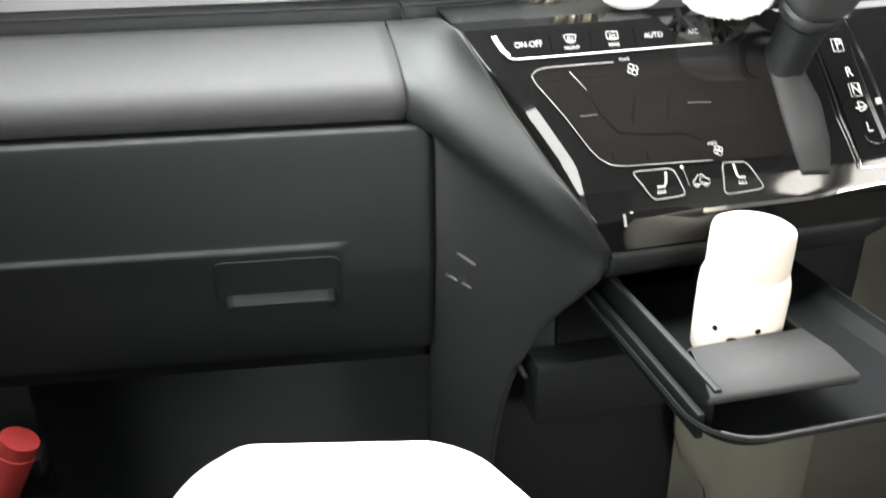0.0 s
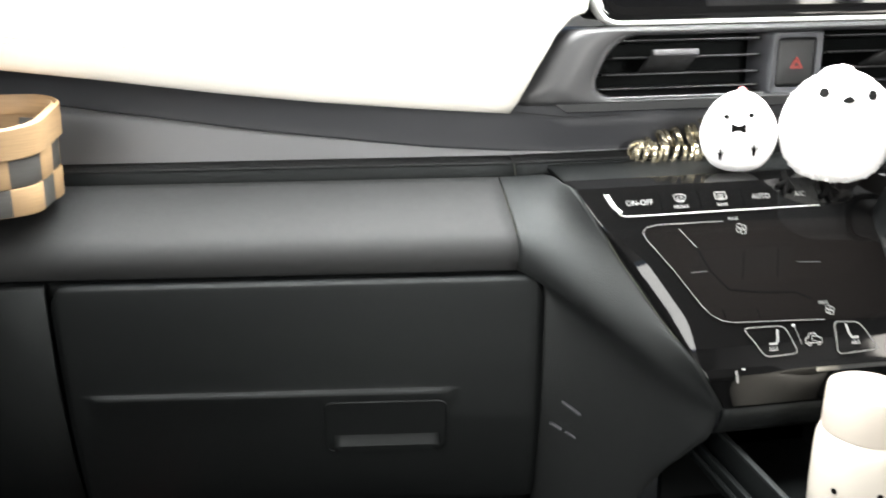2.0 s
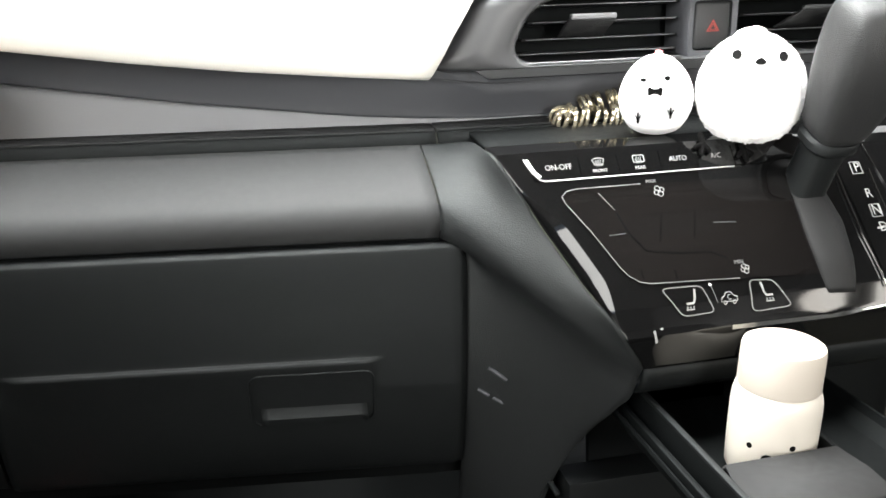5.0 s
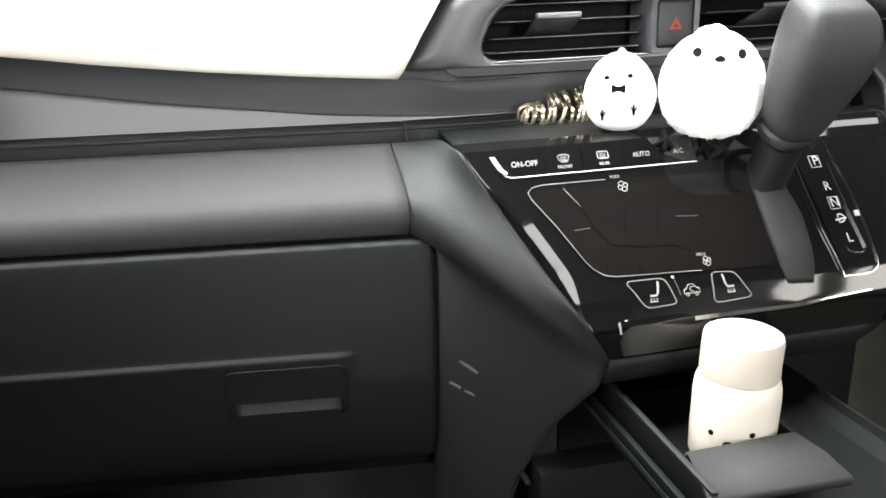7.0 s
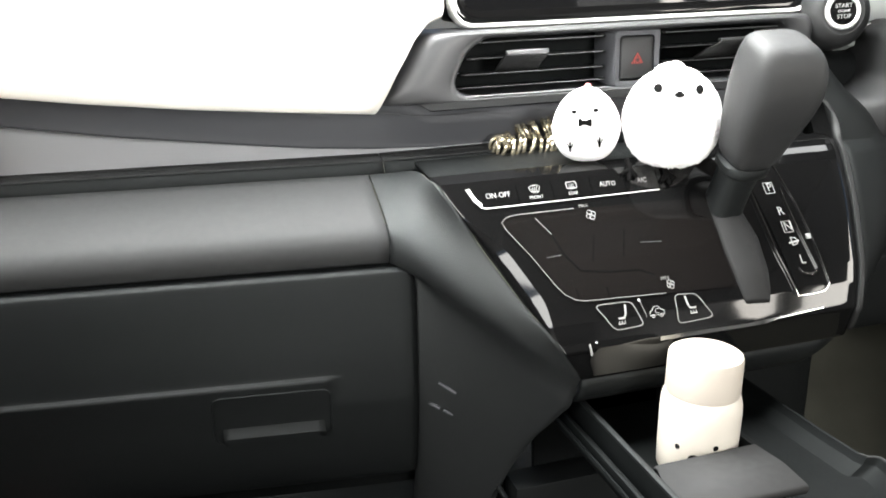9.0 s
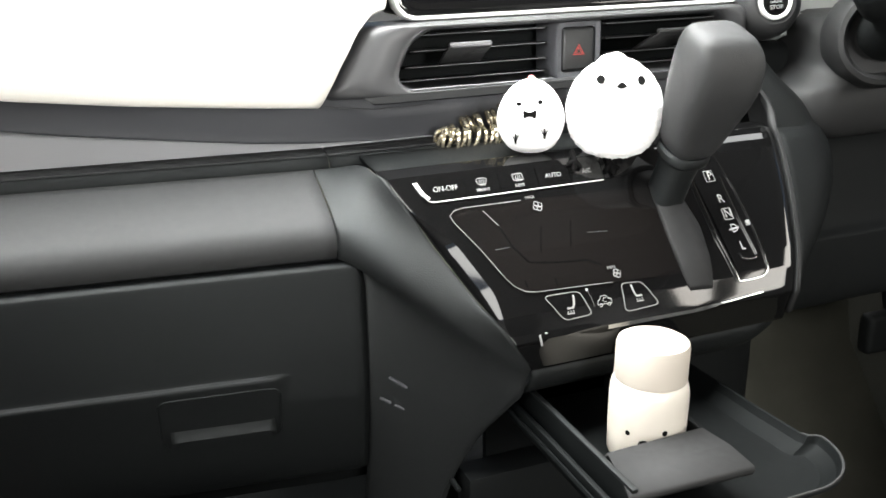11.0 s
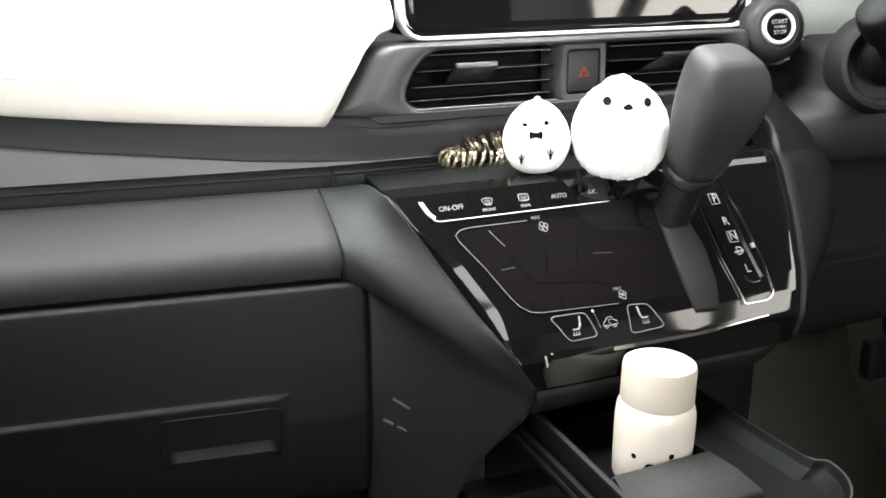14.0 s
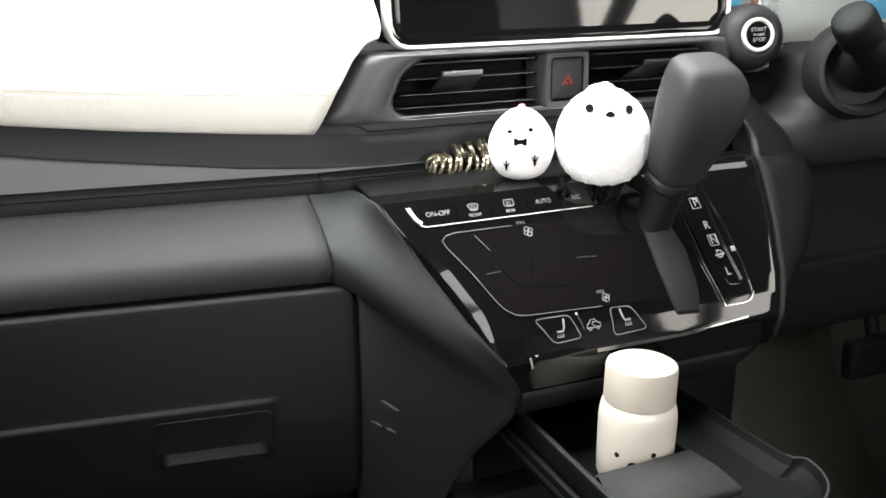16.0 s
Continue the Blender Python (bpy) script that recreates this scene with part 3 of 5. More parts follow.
for x, y, z in ((0.622, 0.676, 0.776), (0.626, 0.684, 0.784), (0.626, 0.692, 0.795), (0.620, 0.700, 0.806), (0.606, 0.708, 0.816)):
    rows.append([(x + dx, y + dy, z) for dx, dy in ((0.0, 0.006), (0.002, 0.001), (0.0055, 0.0), (0.0115, 0.006), (0.0195, 0.024), (0.0215, 0.06))])
solid(part("side_cheek", loft(rows), SHROUD, dashboard, "grey rounded rib beside the panel"), 0.003)
# the console's bulging side, from the rib over to the driver's knee
SIDE = spline([(0.50, 0.600), (0.58, 0.622), (0.62, 0.655), (0.658, 0.705), (0.690, 0.731), (0.732, 0.736), (0.776, 0.706), (0.812, 0.668), (0.850, 0.640)], 48)
rows = []
for k in range(45):
    z = 0.606 + 0.229 * k / 44
    s = float(np.interp(min(z, 0.767), CREST_RUN[2][:14], CREST_RUN[0][:14]))
    a = Vector(face(right_edge(s) + 0.011, s, -0.003)) if z < 0.766 else Vector((0.633 - 0.25 * (z - 0.766), 0.684 + 0.5 * (z - 0.766), z))
    a.z = z
    b = Vector((max(lerp_table(SIDE, z), a.x + 0.012), 0.700, z))
    if b.y < a.y + 0.004:
        b.y = a.y + 0.004
    row = []
    for j in range(13):
        u = j / 12
        p = a.lerp(b, u)
        row.append((p.x, p.y - 0.30 * (b.x - a.x) * math.sin(math.pi * u) * 0.5 + 0.012 * u ** 6, z))
    row += [(b.x + 0.002, b.y + 0.030, z), (b.x - 0.004, b.y + 0.060, z), (b.x - 0.02, b.y + 0.11, z)]
    rows.append(row)
solid(part("console_side", loft(rows), DARK, dashboard, "dark bulging side of the console"), 0.003)

rows = [[(x, y, z) for x in [0.2045 + 0.42 * k / 24 for k in range(25)]] for y, z in ((0.6890, 0.7580), (0.6893, 0.7645), (0.6905, 0.7660), (0.7200, 0.7675), (0.7480, 0.7690), (0.7640, 0.7700))]
solid(part("ledge_top", loft(rows), DARK, dashboard, "matt black ledge behind the panel"), 0.004)

# ---- the gear gate and lever ----
gate = empty("gear_gate", "glossy black gear plate with white letters and chrome tracks", "gear gate", face(0.535, 0.14))
o = [(0.4970, 0.1950), (0.5360, 0.1960), (0.5500, 0.1000), (0.5490, 0.0770), (0.5420, 0.0690), (0.5150, 0.0660)]
part("plate", patch(o, OUT + 0.0010, step=24), GLOSS, gate, "glossy black plate")
part("track", ribbon(dense([(0.4955, 0.1950), (0.4990, 0.1500), (0.5030, 0.1112), (0.5125, 0.0672)]), 0.00030, OUT + 0.0012, thick=0.0016), CHROME, gate, "chrome line")
part("track", ribbon(dense([(0.5125, 0.0672), (0.5319, 0.0672), (0.5400, 0.0682), (0.5446, 0.0706), (0.5482, 0.0740), (0.5480, 0.0790), (0.5462, 0.1133), (0.5402, 0.1557), (0.5362, 0.1720), (0.5334, 0.1850), (0.5310, 0.1969)]), 0.00024, OUT + 0.0012, thick=0.0012), CHROME, gate, "chrome line")
part("track", ribbon(dense([(0.5290, 0.1700), (0.5303, 0.1512), (0.5332, 0.1269), (0.5398, 0.0890)]), 0.00036, OUT + 0.0012, thick=0.0018), CHROME, gate, "chrome line")
part("track", ribbon(dense([(0.5215, 0.0920), (0.5235, 0.0875), (0.5275, 0.0857), (0.5340, 0.0852), (0.5385, 0.0868)], 0.002), 0.0003, OUT + 0.0012, thick=0.0010), CHROME, gate, "chrome line")
part("marker", box(-0.0024, 0.0024, -0.0026, 0.0026, -0.0006, 0.0010, 0.0005, m=Matrix.Translation(face(0.5412, 0.1201, 0.0058)) @ Matrix.Rotation(radians(54), 4, "X")), PRINT, gate, "small white marker")
part("letter_bar", ribbon([(0.5195, 0.1160), (0.5305, 0.1172)], 0.0009, OUT + 0.0014, thick=0.0003), PRINT, gate)
for word, s, x, boxed in (("P", 0.1720, 0.5184, 1), ("R", 0.1473, 0.5213, 0), ("N", 0.1318, 0.5235, 1), ("D", 0.1166, 0.5250, 0), ("L", 0.0987, 0.5272, 0)):
    print_text("letter", word, x, s, 0.0112, gate, out=0.0060, slant=-0.05, tall=1.08)
    if boxed:
        part("letter_box", ribbon([(x - 0.0049, s - 0.0055), (x + 0.0047, s - 0.0055), (x + 0.0043, s + 0.0055), (x - 0.0053, s + 0.0055)], 0.0004, OUT + 0.0014, closed=True, thick=0.0003), KEYPRINT, gate)

lever = empty("gear_lever", "dark grey gear lever with a large rounded leather-look knob", "gear lever", (0.466, 0.630, 0.722))
SLOT_L = [(0.066, 0.4600), (0.0708, 0.4580), (0.0858, 0.4544), (0.1135, 0.4514), (0.1505, 0.4497), (0.19, 0.449)]
SLOT_R = [(0.066, 0.4850), (0.0800, 0.4885), (0.0964, 0.4908), (0.1272, 0.4909), (0.1577, 0.4825), (0.19, 0.470)]
rows = []
for k in range(25):
    s = 0.0670 + 0.105 * k / 24
    a, b = lerp_table(SLOT_L, s), lerp_table(SLOT_R, s)
    rows.append([face(a + (b - a) * j / 12, s - 0.002 * (j / 12), 0.0030 + 0.0085 * math.sin(math.pi * (0.06 + 0.94 * j / 12)) ** 0.8 * min(1.0, 0.25 + k / 8)) for j in range(13)])
solid(part("slot_cover", loft(rows), SHROUD, lever, "matt grey curved sliding slot cover"), 0.002)


def lever_section(c, w, d, tilt, n=28, power=2.6):
    """A soft-cornered ring round the lever's axis."""
    out = []
    for k in range(n):
        a = 2 * math.pi * k / n
        cx, cy = math.cos(a), math.sin(a)
        u = math.copysign(abs(cx) ** (2 / power), cx) * w
        v = math.copysign(abs(cy) ** (2 / power), cy) * d
        out.append((c[0] + u, c[1] + v * math.cos(tilt), c[2] + v * math.sin(tilt)))
    return out


TILT = radians(24)
shaft = [((0.4640, 0.640, 0.705), 0.017, 0.019), ((0.4660, 0.632, 0.730), 0.0165, 0.018), ((0.4690, 0.624, 0.752), 0.0165, 0.017), ((0.4715, 0.618, 0.768), 0.0175, 0.018)]
part("shaft", loft([lever_section(c, w, d, TILT) for c, w, d in shaft], closed=True, caps=True), PLASTIC, lever)
collar = [((0.4712, 0.6185, 0.7660), 0.0185, 0.0195), ((0.4716, 0.6175, 0.7690), 0.0215, 0.0225), ((0.4722, 0.6155, 0.7745), 0.0220, 0.0230), ((0.4726, 0.6145, 0.7770), 0.0200, 0.0215)]
part("collar", loft([lever_section(c, w, d, TILT) for c, w, d in collar], closed=True, caps=True), PLASTIC, lever)
knob = spline([(0.4726, 0.6145, 0.7765, 0.0190, 0.0200), (0.4735, 0.6115, 0.7840, 0.0230, 0.0235), (0.4755, 0.6030, 0.8050, 0.0290, 0.0270), (0.4785, 0.5950, 0.8260, 0.0345, 0.0305), (0.4808, 0.5890, 0.8450, 0.0372, 0.0315),
               (0.4815, 0.5850, 0.8640, 0.0358, 0.0295), (0.4800, 0.5830, 0.8770, 0.0300, 0.0245), (0.4790, 0.5822, 0.8825, 0.0215, 0.0170), (0.4785, 0.5820, 0.8838, 0.0090, 0.0070)], 36)
part("knob", loft([lever_section(k[:3], k[3] * 0.955, k[4] * 0.955, TILT, 48, 4.0) for k in knob], closed=True, caps=True), KNOB, lever, "satin dark grey rounded knob")

# ---- the leather-look flank between the glove box and the climate panel ----
SHELF_END = [(0.1590, front_line(0.159) + dy, z) for dy, z in SHELF]
CORNER = face(left_edge(0.0195) - 0.0006, 0.0195, 0.0025)


def flank_rows(left, right, n, sag, swell):
    out = []
    for v, (a, b) in enumerate(zip(spline(left, n), spline(right, n))):
        row = []
        for k in range(33):
            u = k / 32
            w, out_by = sag(u, v / n), 0.061 * 4 * u * (1 - u) * swell(v / n)
            row.append((a[0] + (b[0] - a[0]) * u - 0.53 * out_by, a[1] + (b[1] - a[1]) * w - 0.85 * out_by, a[2] + (b[2] - a[2]) * w + 0.07 * out_by))
        out.append(row)
    return out


# the band that carries the shelf's top on, down along the panel, as far as the shoulder
rows = flank_rows(SHELF_END[:8:-2] + [SHELF_END[8]],
                  [(0.2001, 0.7520, 0.7620), (0.2001, 0.7220, 0.7662)] + [face(left_edge(s) - 0.0006, s, 0.0025 - bevel(s, left_edge(s))) for s in (0.2327, 0.217, 0.200, 0.182, 0.150, 0.120, 0.090, 0.055)] + [CORNER], 54,
                  lambda u, v: u ** (1.0 + 0.3 * v), lambda v: v ** 1.5)
# the hollow face under the shoulder, down into the footwell
LOWER_L = [SHELF_END[8], SHELF_END[4], SHELF_END[0], (0.1640, 0.6810, 0.6948), (0.1702, 0.6797, 0.6932), (0.1760, 0.6775, 0.6892), (0.1796, 0.6760, 0.6820), (0.1803, 0.6755, 0.6600), (0.1803, 0.6778, 0.6200), (0.1803, 0.6858, 0.5600), (0.1803, 0.7050, 0.4800), (0.1803, 0.7300, 0.3800), (0.1808, 0.75, 0.20), (0.1808, 0.75, 0.03)]
LOWER_R = [CORNER, (0.2985, 0.5800, 0.6000), (0.2986, 0.5825, 0.5965), (0.2986, 0.5850, 0.5920), (0.2982, 0.5890, 0.5820), (0.2970, 0.5905, 0.5770), (0.2955, 0.5930, 0.5700), (0.2915, 0.6010, 0.5600), (0.2855, 0.6120, 0.5450), (0.2750, 0.6300, 0.5200), (0.2570, 0.6540, 0.4700), (0.2420, 0.6760, 0.4000), (0.2330, 0.695, 0.20), (0.2330, 0.70, 0.03)]
rows += flank_rows(LOWER_L, LOWER_R, 80, lambda u, v: u ** (1.3 + 0.8 * ease(v / 0.45)), lambda v: 1 - ease(v / 0.50))[1:]
grid = np.array(rows, float)
for _ in range(420):
    grid[1:-1, 1:-1] = 0.25 * (grid[:-2, 1:-1] + grid[2:, 1:-1] + grid[1:-1, :-2] + grid[1:-1, 2:])
rows = [[tuple(p) for p in row] for row in grid]


def on_flank(x, z, out=0.0):
    """The place on the flank at that breadth and height, a little in front of it."""
    x0, y0, z0 = min((p for row in rows for p in row), key=lambda p: (p[0] - x) ** 2 + (p[2] - z) ** 2)
    return (x, y0 - out, z)


HOOK_ARMS = [[on_flank(x, z, 0.0010) for x, z in arm] for arm in (((0.1985, 0.5730), (0.2060, 0.5673), (0.2135, 0.5612)), ((0.1905, 0.5488), (0.1952, 0.5458), (0.2000, 0.5426)), ((0.2035, 0.5408), (0.2080, 0.5380), (0.2120, 0.5352)))]
HOOK_AT, CLIP_AT = on_flank(0.2074, 0.5515, -0.0015), on_flank(0.2525, 0.456)
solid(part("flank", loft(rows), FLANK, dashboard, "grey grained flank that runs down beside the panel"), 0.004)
# the underside below the panel and the dark bay behind the tray
rows = []
for k in range(31):
    x = 0.3005 + 0.269 * k / 30
    s0 = 0.0202 + 0.030 * max(0.0, (k / 30 - 0.86) / 0.14) ** 2
    _, y, z = face(x, s0, 0.001)
    rows.append([(x, y + dy, z + dz) for dy, dz in ((0.0, 0.0), (0.0005, -0.010), (0.005, -0.022), (0.016, -0.032), (0.040, -0.037), (0.110, -0.038))])
solid(part("underside", loft(rows), PLASTIC, dashboard), 0.004)
part("bay_back", box(0.295, 0.560, 0.672, 0.680, 0.43, 0.578, 0.001), DARK, dashboard, "black back of the bay behind the tray")
part("bay_floor", box(0.262, 0.470, 0.636, 0.672, 0.400, 0.466, 0.006), DARK, dashboard)
part("lower_column", box(0.236, 0.458, 0.705, 0.90, 0.02, 0.440, 0.015, 3), DARK, dashboard, "black lower column of the console")
# the carpeted side of the console below the panel
BACK = spline([(0.40, 0.668), (0.50, 0.670), (0.575, 0.676), (0.625, 0.692), (0.650, 0.722), (0.658, 0.80), (0.660, 0.95)], 24)
rows = [[(x, y + 0.02 * (0.57 - z) - 0.008, z) for x, y in BACK] for z in (0.585, 0.54, 0.50, 0.44, 0.386, 0.382)]
solid(part("console_back", loft(rows), DARK, dashboard, "black plastic under the panel"), 0.004)
rows = [[(x + shift * max(0.0, 1 - (x - 0.40) / 0.20), y + 0.02 * (0.57 - z), z) for x, y in BACK] for z, shift in ((0.395, 0.030), (0.33, 0.034), (0.29, 0.046), (0.24, 0.080), (0.15, 0.10), (0.02, 0.11))]
solid(part("console_carpet", loft(rows), CARPET, dashboard, "olive brown carpet over the console side"), 0.006)


# ---- the vents, the hazard switch and their housing ----
def ring_loft(stages, n=96):
    """Joins closed outlines of (x, z) at given depths."""
    rows = []
    for outline, y in stages:
        pts = [Vector(p) for p in outline]
        total = [0.0]
        for p, q in zip(pts, pts[1:] + pts[:1]):
            total.append(total[-1] + (q - p).length)
        row = []
        for k in range(n):
            d = total[-1] * k / n
            i = max(j for j in range(len(pts)) if total[j] <= d + 1e-9)
            u = (d - total[i]) / max(total[i + 1] - total[i], 1e-9)
            p = pts[i].lerp(pts[(i + 1) % len(pts)], u)
            row.append((p.x, y(p.x, p.y) if callable(y) else y, p.y))
        rows.append(row)
    return rows


def shape(x0, x1, z0, z1, slant, r):
    """A rounded opening whose left end leans; it begins at the top right."""
    base = rounded(x0, x1, z0, z1, r, 10)
    return [(x + slant * max(0.0, 1 - (x - x0) / 0.06) * (z - z1) / (z1 - z0), z) for x, z in base]


housing = empty("vent_housing", "satin grey housing round the centre vents", "vent housing", (0.42, 0.80, 0.815))
stages = [(shape(0.2660, 0.6080, 0.8300, 0.8815, 0.024, 0.020), 0.800), (shape(0.2640, 0.6110, 0.8290, 0.8825, 0.025, 0.021), 0.7600), (shape(0.2625, 0.6120, 0.8285, 0.8830, 0.0255, 0.021), 0.7480),
          (shape(0.2590, 0.6150, 0.8277, 0.8845, 0.026, 0.022), 0.7435), (shape(0.2520, 0.6230, 0.8268, 0.8862, 0.028, 0.022), 0.7415), (shape(0.2360, 0.6330, 0.8258, 0.8880, 0.034, 0.018), 0.7425),
          (shape(0.2220, 0.6400, 0.8246, 0.8890, 0.040, 0.012), 0.7500), (shape(0.2150, 0.6440, 0.8234, 0.8896, 0.046, 0.010), 0.7640), (shape(0.2150, 0.6440, 0.8234, 0.8896, 0.046, 0.010), 0.800)]
columns = [spline(c, 32) for c in zip(*[[(x, y, z) for x, z in o] for o, y in stages])]
part("frame", loft([list(r) for r in zip(*columns)], closed=True), HOUSING, housing, angle=60)
part("vent_trim", tube([(0.2390 + 0.165 * k / 16, 0.7440, 0.8292 + 0.012 * max(0.0, 1 - k / 1.2) ** 2) for k in range(17)], 0.0007, 6), GUN, housing, "thin bright edge along the foot of the vent")
part("trim_line", tube([(0.175 + 0.009 * k, 0.7585 - 0.004 * math.sin(math.pi * k / 12), 0.8185 - 0.006 * math.sin(math.pi * min(1, k / 7) / 2)) for k in range(13)], 0.0006, 6), HOUSING, housing, "thin lit lower edge")
part("top_trim", box(0.345, 0.606, 0.7455, 0.7490, 0.8862, 0.8880, 0.0008), CHROME, housing, "thin chrome strip over the vents")
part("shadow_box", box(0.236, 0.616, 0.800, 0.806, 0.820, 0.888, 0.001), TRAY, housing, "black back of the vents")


def air_vent(x0, x1, tab_x, lean, tab_mat, edge_mat):
    vent = empty("air_vent", "black slatted air vent with a silver-edged tab", "air vent", ((x0 + x1) / 2, 0.775, 0.828), "centre air vents")
    for z in (0.8765, 0.8618, 0.8470, 0.8345):
        a = x0 + 0.004 + (0.021 if x0 < 0.3 else 0.0) * (z - 0.829) / 0.054
        m = Matrix.Translation(((a + x1) / 2, 0.772, z)) @ Matrix.Rotation(radians(-5), 4, "X")
        slat = part("slat", box(-(x1 - a) / 2, (x1 - a) / 2, -0.0145, 0.0145, -0.0011, 0.0011, 0.0006, 1, m=m), SLAT, vent)
        part("slat_edge", tube([(a + 0.004, 0.7572, z + 0.0013), (x1 - 0.003, 0.7572, z + 0.0013)], 0.0005, 6), GUN, slat, "thin bright front edge")
    tab = part("tab", loft([[(tab_x - 0.0215 + lean * v, y, z), (tab_x + 0.0215 + lean * v, y, z)] for v, y, z in
                            ((0.0, 0.7470, 0.8700), (0.0, 0.7440, 0.8680), (0.05, 0.7450, 0.8640), (0.4, 0.7530, 0.8580), (1.0, 0.7590, 0.8490))]), tab_mat, vent, "grey sliding tab")
    solid(tab, 0.003)
    part("tab_edge", box(tab_x - 0.0215, tab_x + 0.0215, 0.7425, 0.7455, 0.8655, 0.8705, 0.0020, 3), edge_mat, tab, "satin tab edge")
    return vent


air_vent(0.2430, 0.4050, 0.3170, -0.006, SHROUD, GUN)
air_vent(0.4640, 0.6080, 0.5480, -0.020, SHROUD, KNOB)

hazard = empty("hazard_switch", "dark grey hazard switch with a red triangle", "switch", (0.434, 0.775, 0.828))
part("surround", loft(ring_loft([(rounded(0.4160, 0.4545, 0.8330, 0.8775, 0.004, 5), 0.7560), (rounded(0.4160, 0.4545, 0.8330, 0.8775, 0.004, 5), 0.7480), (rounded(0.4110, 0.4590, 0.8280, 0.8820, 0.003, 5), 0.7465), (rounded(0.4090, 0.4610, 0.8270, 0.8830, 0.003, 5), 0.7490), (rounded(0.4090, 0.4610, 0.8270, 0.8830, 0.003, 5), 0.790)]), closed=True), WALL, hazard, "grey satin surround", angle=50)
key = part("button", box(0.4172, 0.4533, 0.7475, 0.770, 0.8342, 0.8763, 0.0035, 3), KNOB, hazard, "dark grey push button")
bm = bmesh.new()
for r in (0.0072, 0.0040):
    tri = [(0.4352 + r * 1.05 * math.sin(2 * math.pi * k / 3), 0.8535 + r * math.cos(2 * math.pi * k / 3)) for k in range(3)]
    a = [[(x, 0.7470, z) for x, z in tri + tri[:1]], [(0.4352 + (x - 0.4352) * 0.74, 0.7470, 0.8535 + (z - 0.8535) * 0.74) for x, z in tri + tri[:1]]]
    loft(a, bm=bm)
solid(part("triangle", bm, RED, key, "red warning triangle", smooth=False), 0.0004)

# ---- the display above the vents ----
screen = empty("display_screen", "large dark glossy display in a bright chrome frame", "display", (0.449, 0.79, 0.892))
LEAN = 0.06


def lean_back(x, z, out=0.0):
    return (x, 0.766 + (z - 0.892) * LEAN - out, z)


def screen_ring(stages, n=120):
    rows = []
    for o, out in stages:
        row = ring_loft([(o, 0.0)], n)[0]
        rows.append([lean_back(x, z, out) for x, _, z in row])
    return rows


o0, o1, o2 = rounded(0.2475, 0.6500, 0.8905, 1.0900, 0.022, 8), rounded(0.2515, 0.6460, 0.8945, 1.0860, 0.019, 8), rounded(0.2560, 0.6415, 0.8990, 1.0815, 0.016, 8)
part("chrome_frame", loft(screen_ring([(o0, -0.012), (o0, 0.002), (rounded(0.2490, 0.6485, 0.8920, 1.0885, 0.021, 8), 0.004), (o1, 0.003), (o1, -0.004)]), closed=True), SATIN, screen, "bright chrome frame", angle=50)
part("bezel", loft(screen_ring([(o1, 0.0), (o2, 0.001), (rounded(0.2640, 0.6340, 0.9070, 1.0740, 0.010, 8), -0.002)]), closed=True), GLOSS, screen, "glossy black bezel")
bm = bmesh.new()
pts = [lean_back(x, z, -0.0016) for x, z in rounded(0.2630, 0.6350, 0.9060, 1.0750, 0.010, 8)]
bm.faces.new([bm.verts.new(p) for p in pts])
solid(part("glass", bm, GLASS_DARK, screen, "dark glossy glass", smooth=False), 0.003)
part("back_cover", box(0.252, 0.646, 0.785, 0.83, 0.895, 1.086, 0.01, 3), DARK, screen)
part("key_strip", loft([[lean_back(0.29, 0.9420, 0.0015), lean_back(0.61, 0.9420, 0.0015)], [lean_back(0.29, 0.9450, 0.0015), lean_back(0.61, 0.9450, 0.0015)]]), LINE, screen, "thin grey line along the lower edge of the glass")

# ---- the starter button pod and the driver's side ----
pod = empty("starter_button", "round start button with a chrome ring in a grey pod", "button", (0.669, 0.77, 0.855))
POD = Matrix.Translation((0.6675, 0.748, 0.8885)) @ Matrix.Rotation(radians(80), 4, "X") @ Matrix.Rotation(radians(-14), 4, "Y")
part("pod", lathe([(0.0185, 0.012), (0.0190, 0.0135), (0.0230, 0.0150), (0.0285, 0.0130), (0.0330, 0.0070), (0.0362, -0.002), (0.0375, -0.015), (0.0375, -0.05)][::-1], 48, POD), KNOB, pod, "satin dark grey round pod")
part("ring", lathe([(0.0186, 0.008), (0.0186, 0.0150), (0.0178, 0.0168), (0.0160, 0.0172), (0.0145, 0.0160), (0.0145, 0.008)], 48, POD), SATIN, pod, "chrome ring")
cap = part("cap", lathe([(0.0143, 0.006), (0.0143, 0.0150), (0.0135, 0.0160), (0.0010, 0.0164)], 40, POD), GLOSS, pod, "glossy black button")
for word, v, size in (("START", 0.0054, 0.0062), ("ENGINE", 0.0, 0.0038), ("STOP", -0.0056, 0.0062)):
    verts, faces = text_mesh(word, size)
    bm = bmesh.new()
    vs = [bm.verts.new(POD @ Vector((x, y + v, 0.0168))) for x, y, _ in verts]
    for f in faces:
        bm.faces.new([vs[i] for i in f])
    solid(part("lettering", bm, PRINT, cap, smooth=False), 0.0003)

driver = empty("driver_dashboard", "dark lower dashboard and instrument surround on the driver's side", "dashboard", (0.85, 0.80, 0.45))
part("gauge_ring", tube([(0.634 + 0.054 * math.cos(radians(a)), 0.772, 0.923 + 0.054 * math.sin(radians(a))) for a in range(-38, 75, 5)], 0.0042, 10), RING, driver, "red-brown rim of a round gauge")
part("gauge_rim", tube([(0.634 + 0.060 * math.cos(radians(a)), 0.771, 0.923 + 0.060 * math.sin(radians(a))) for a in range(-38, 75, 5)], 0.0016, 8), CHROME, driver, "thin chrome rim of a round gauge")
bm = bmesh.new()
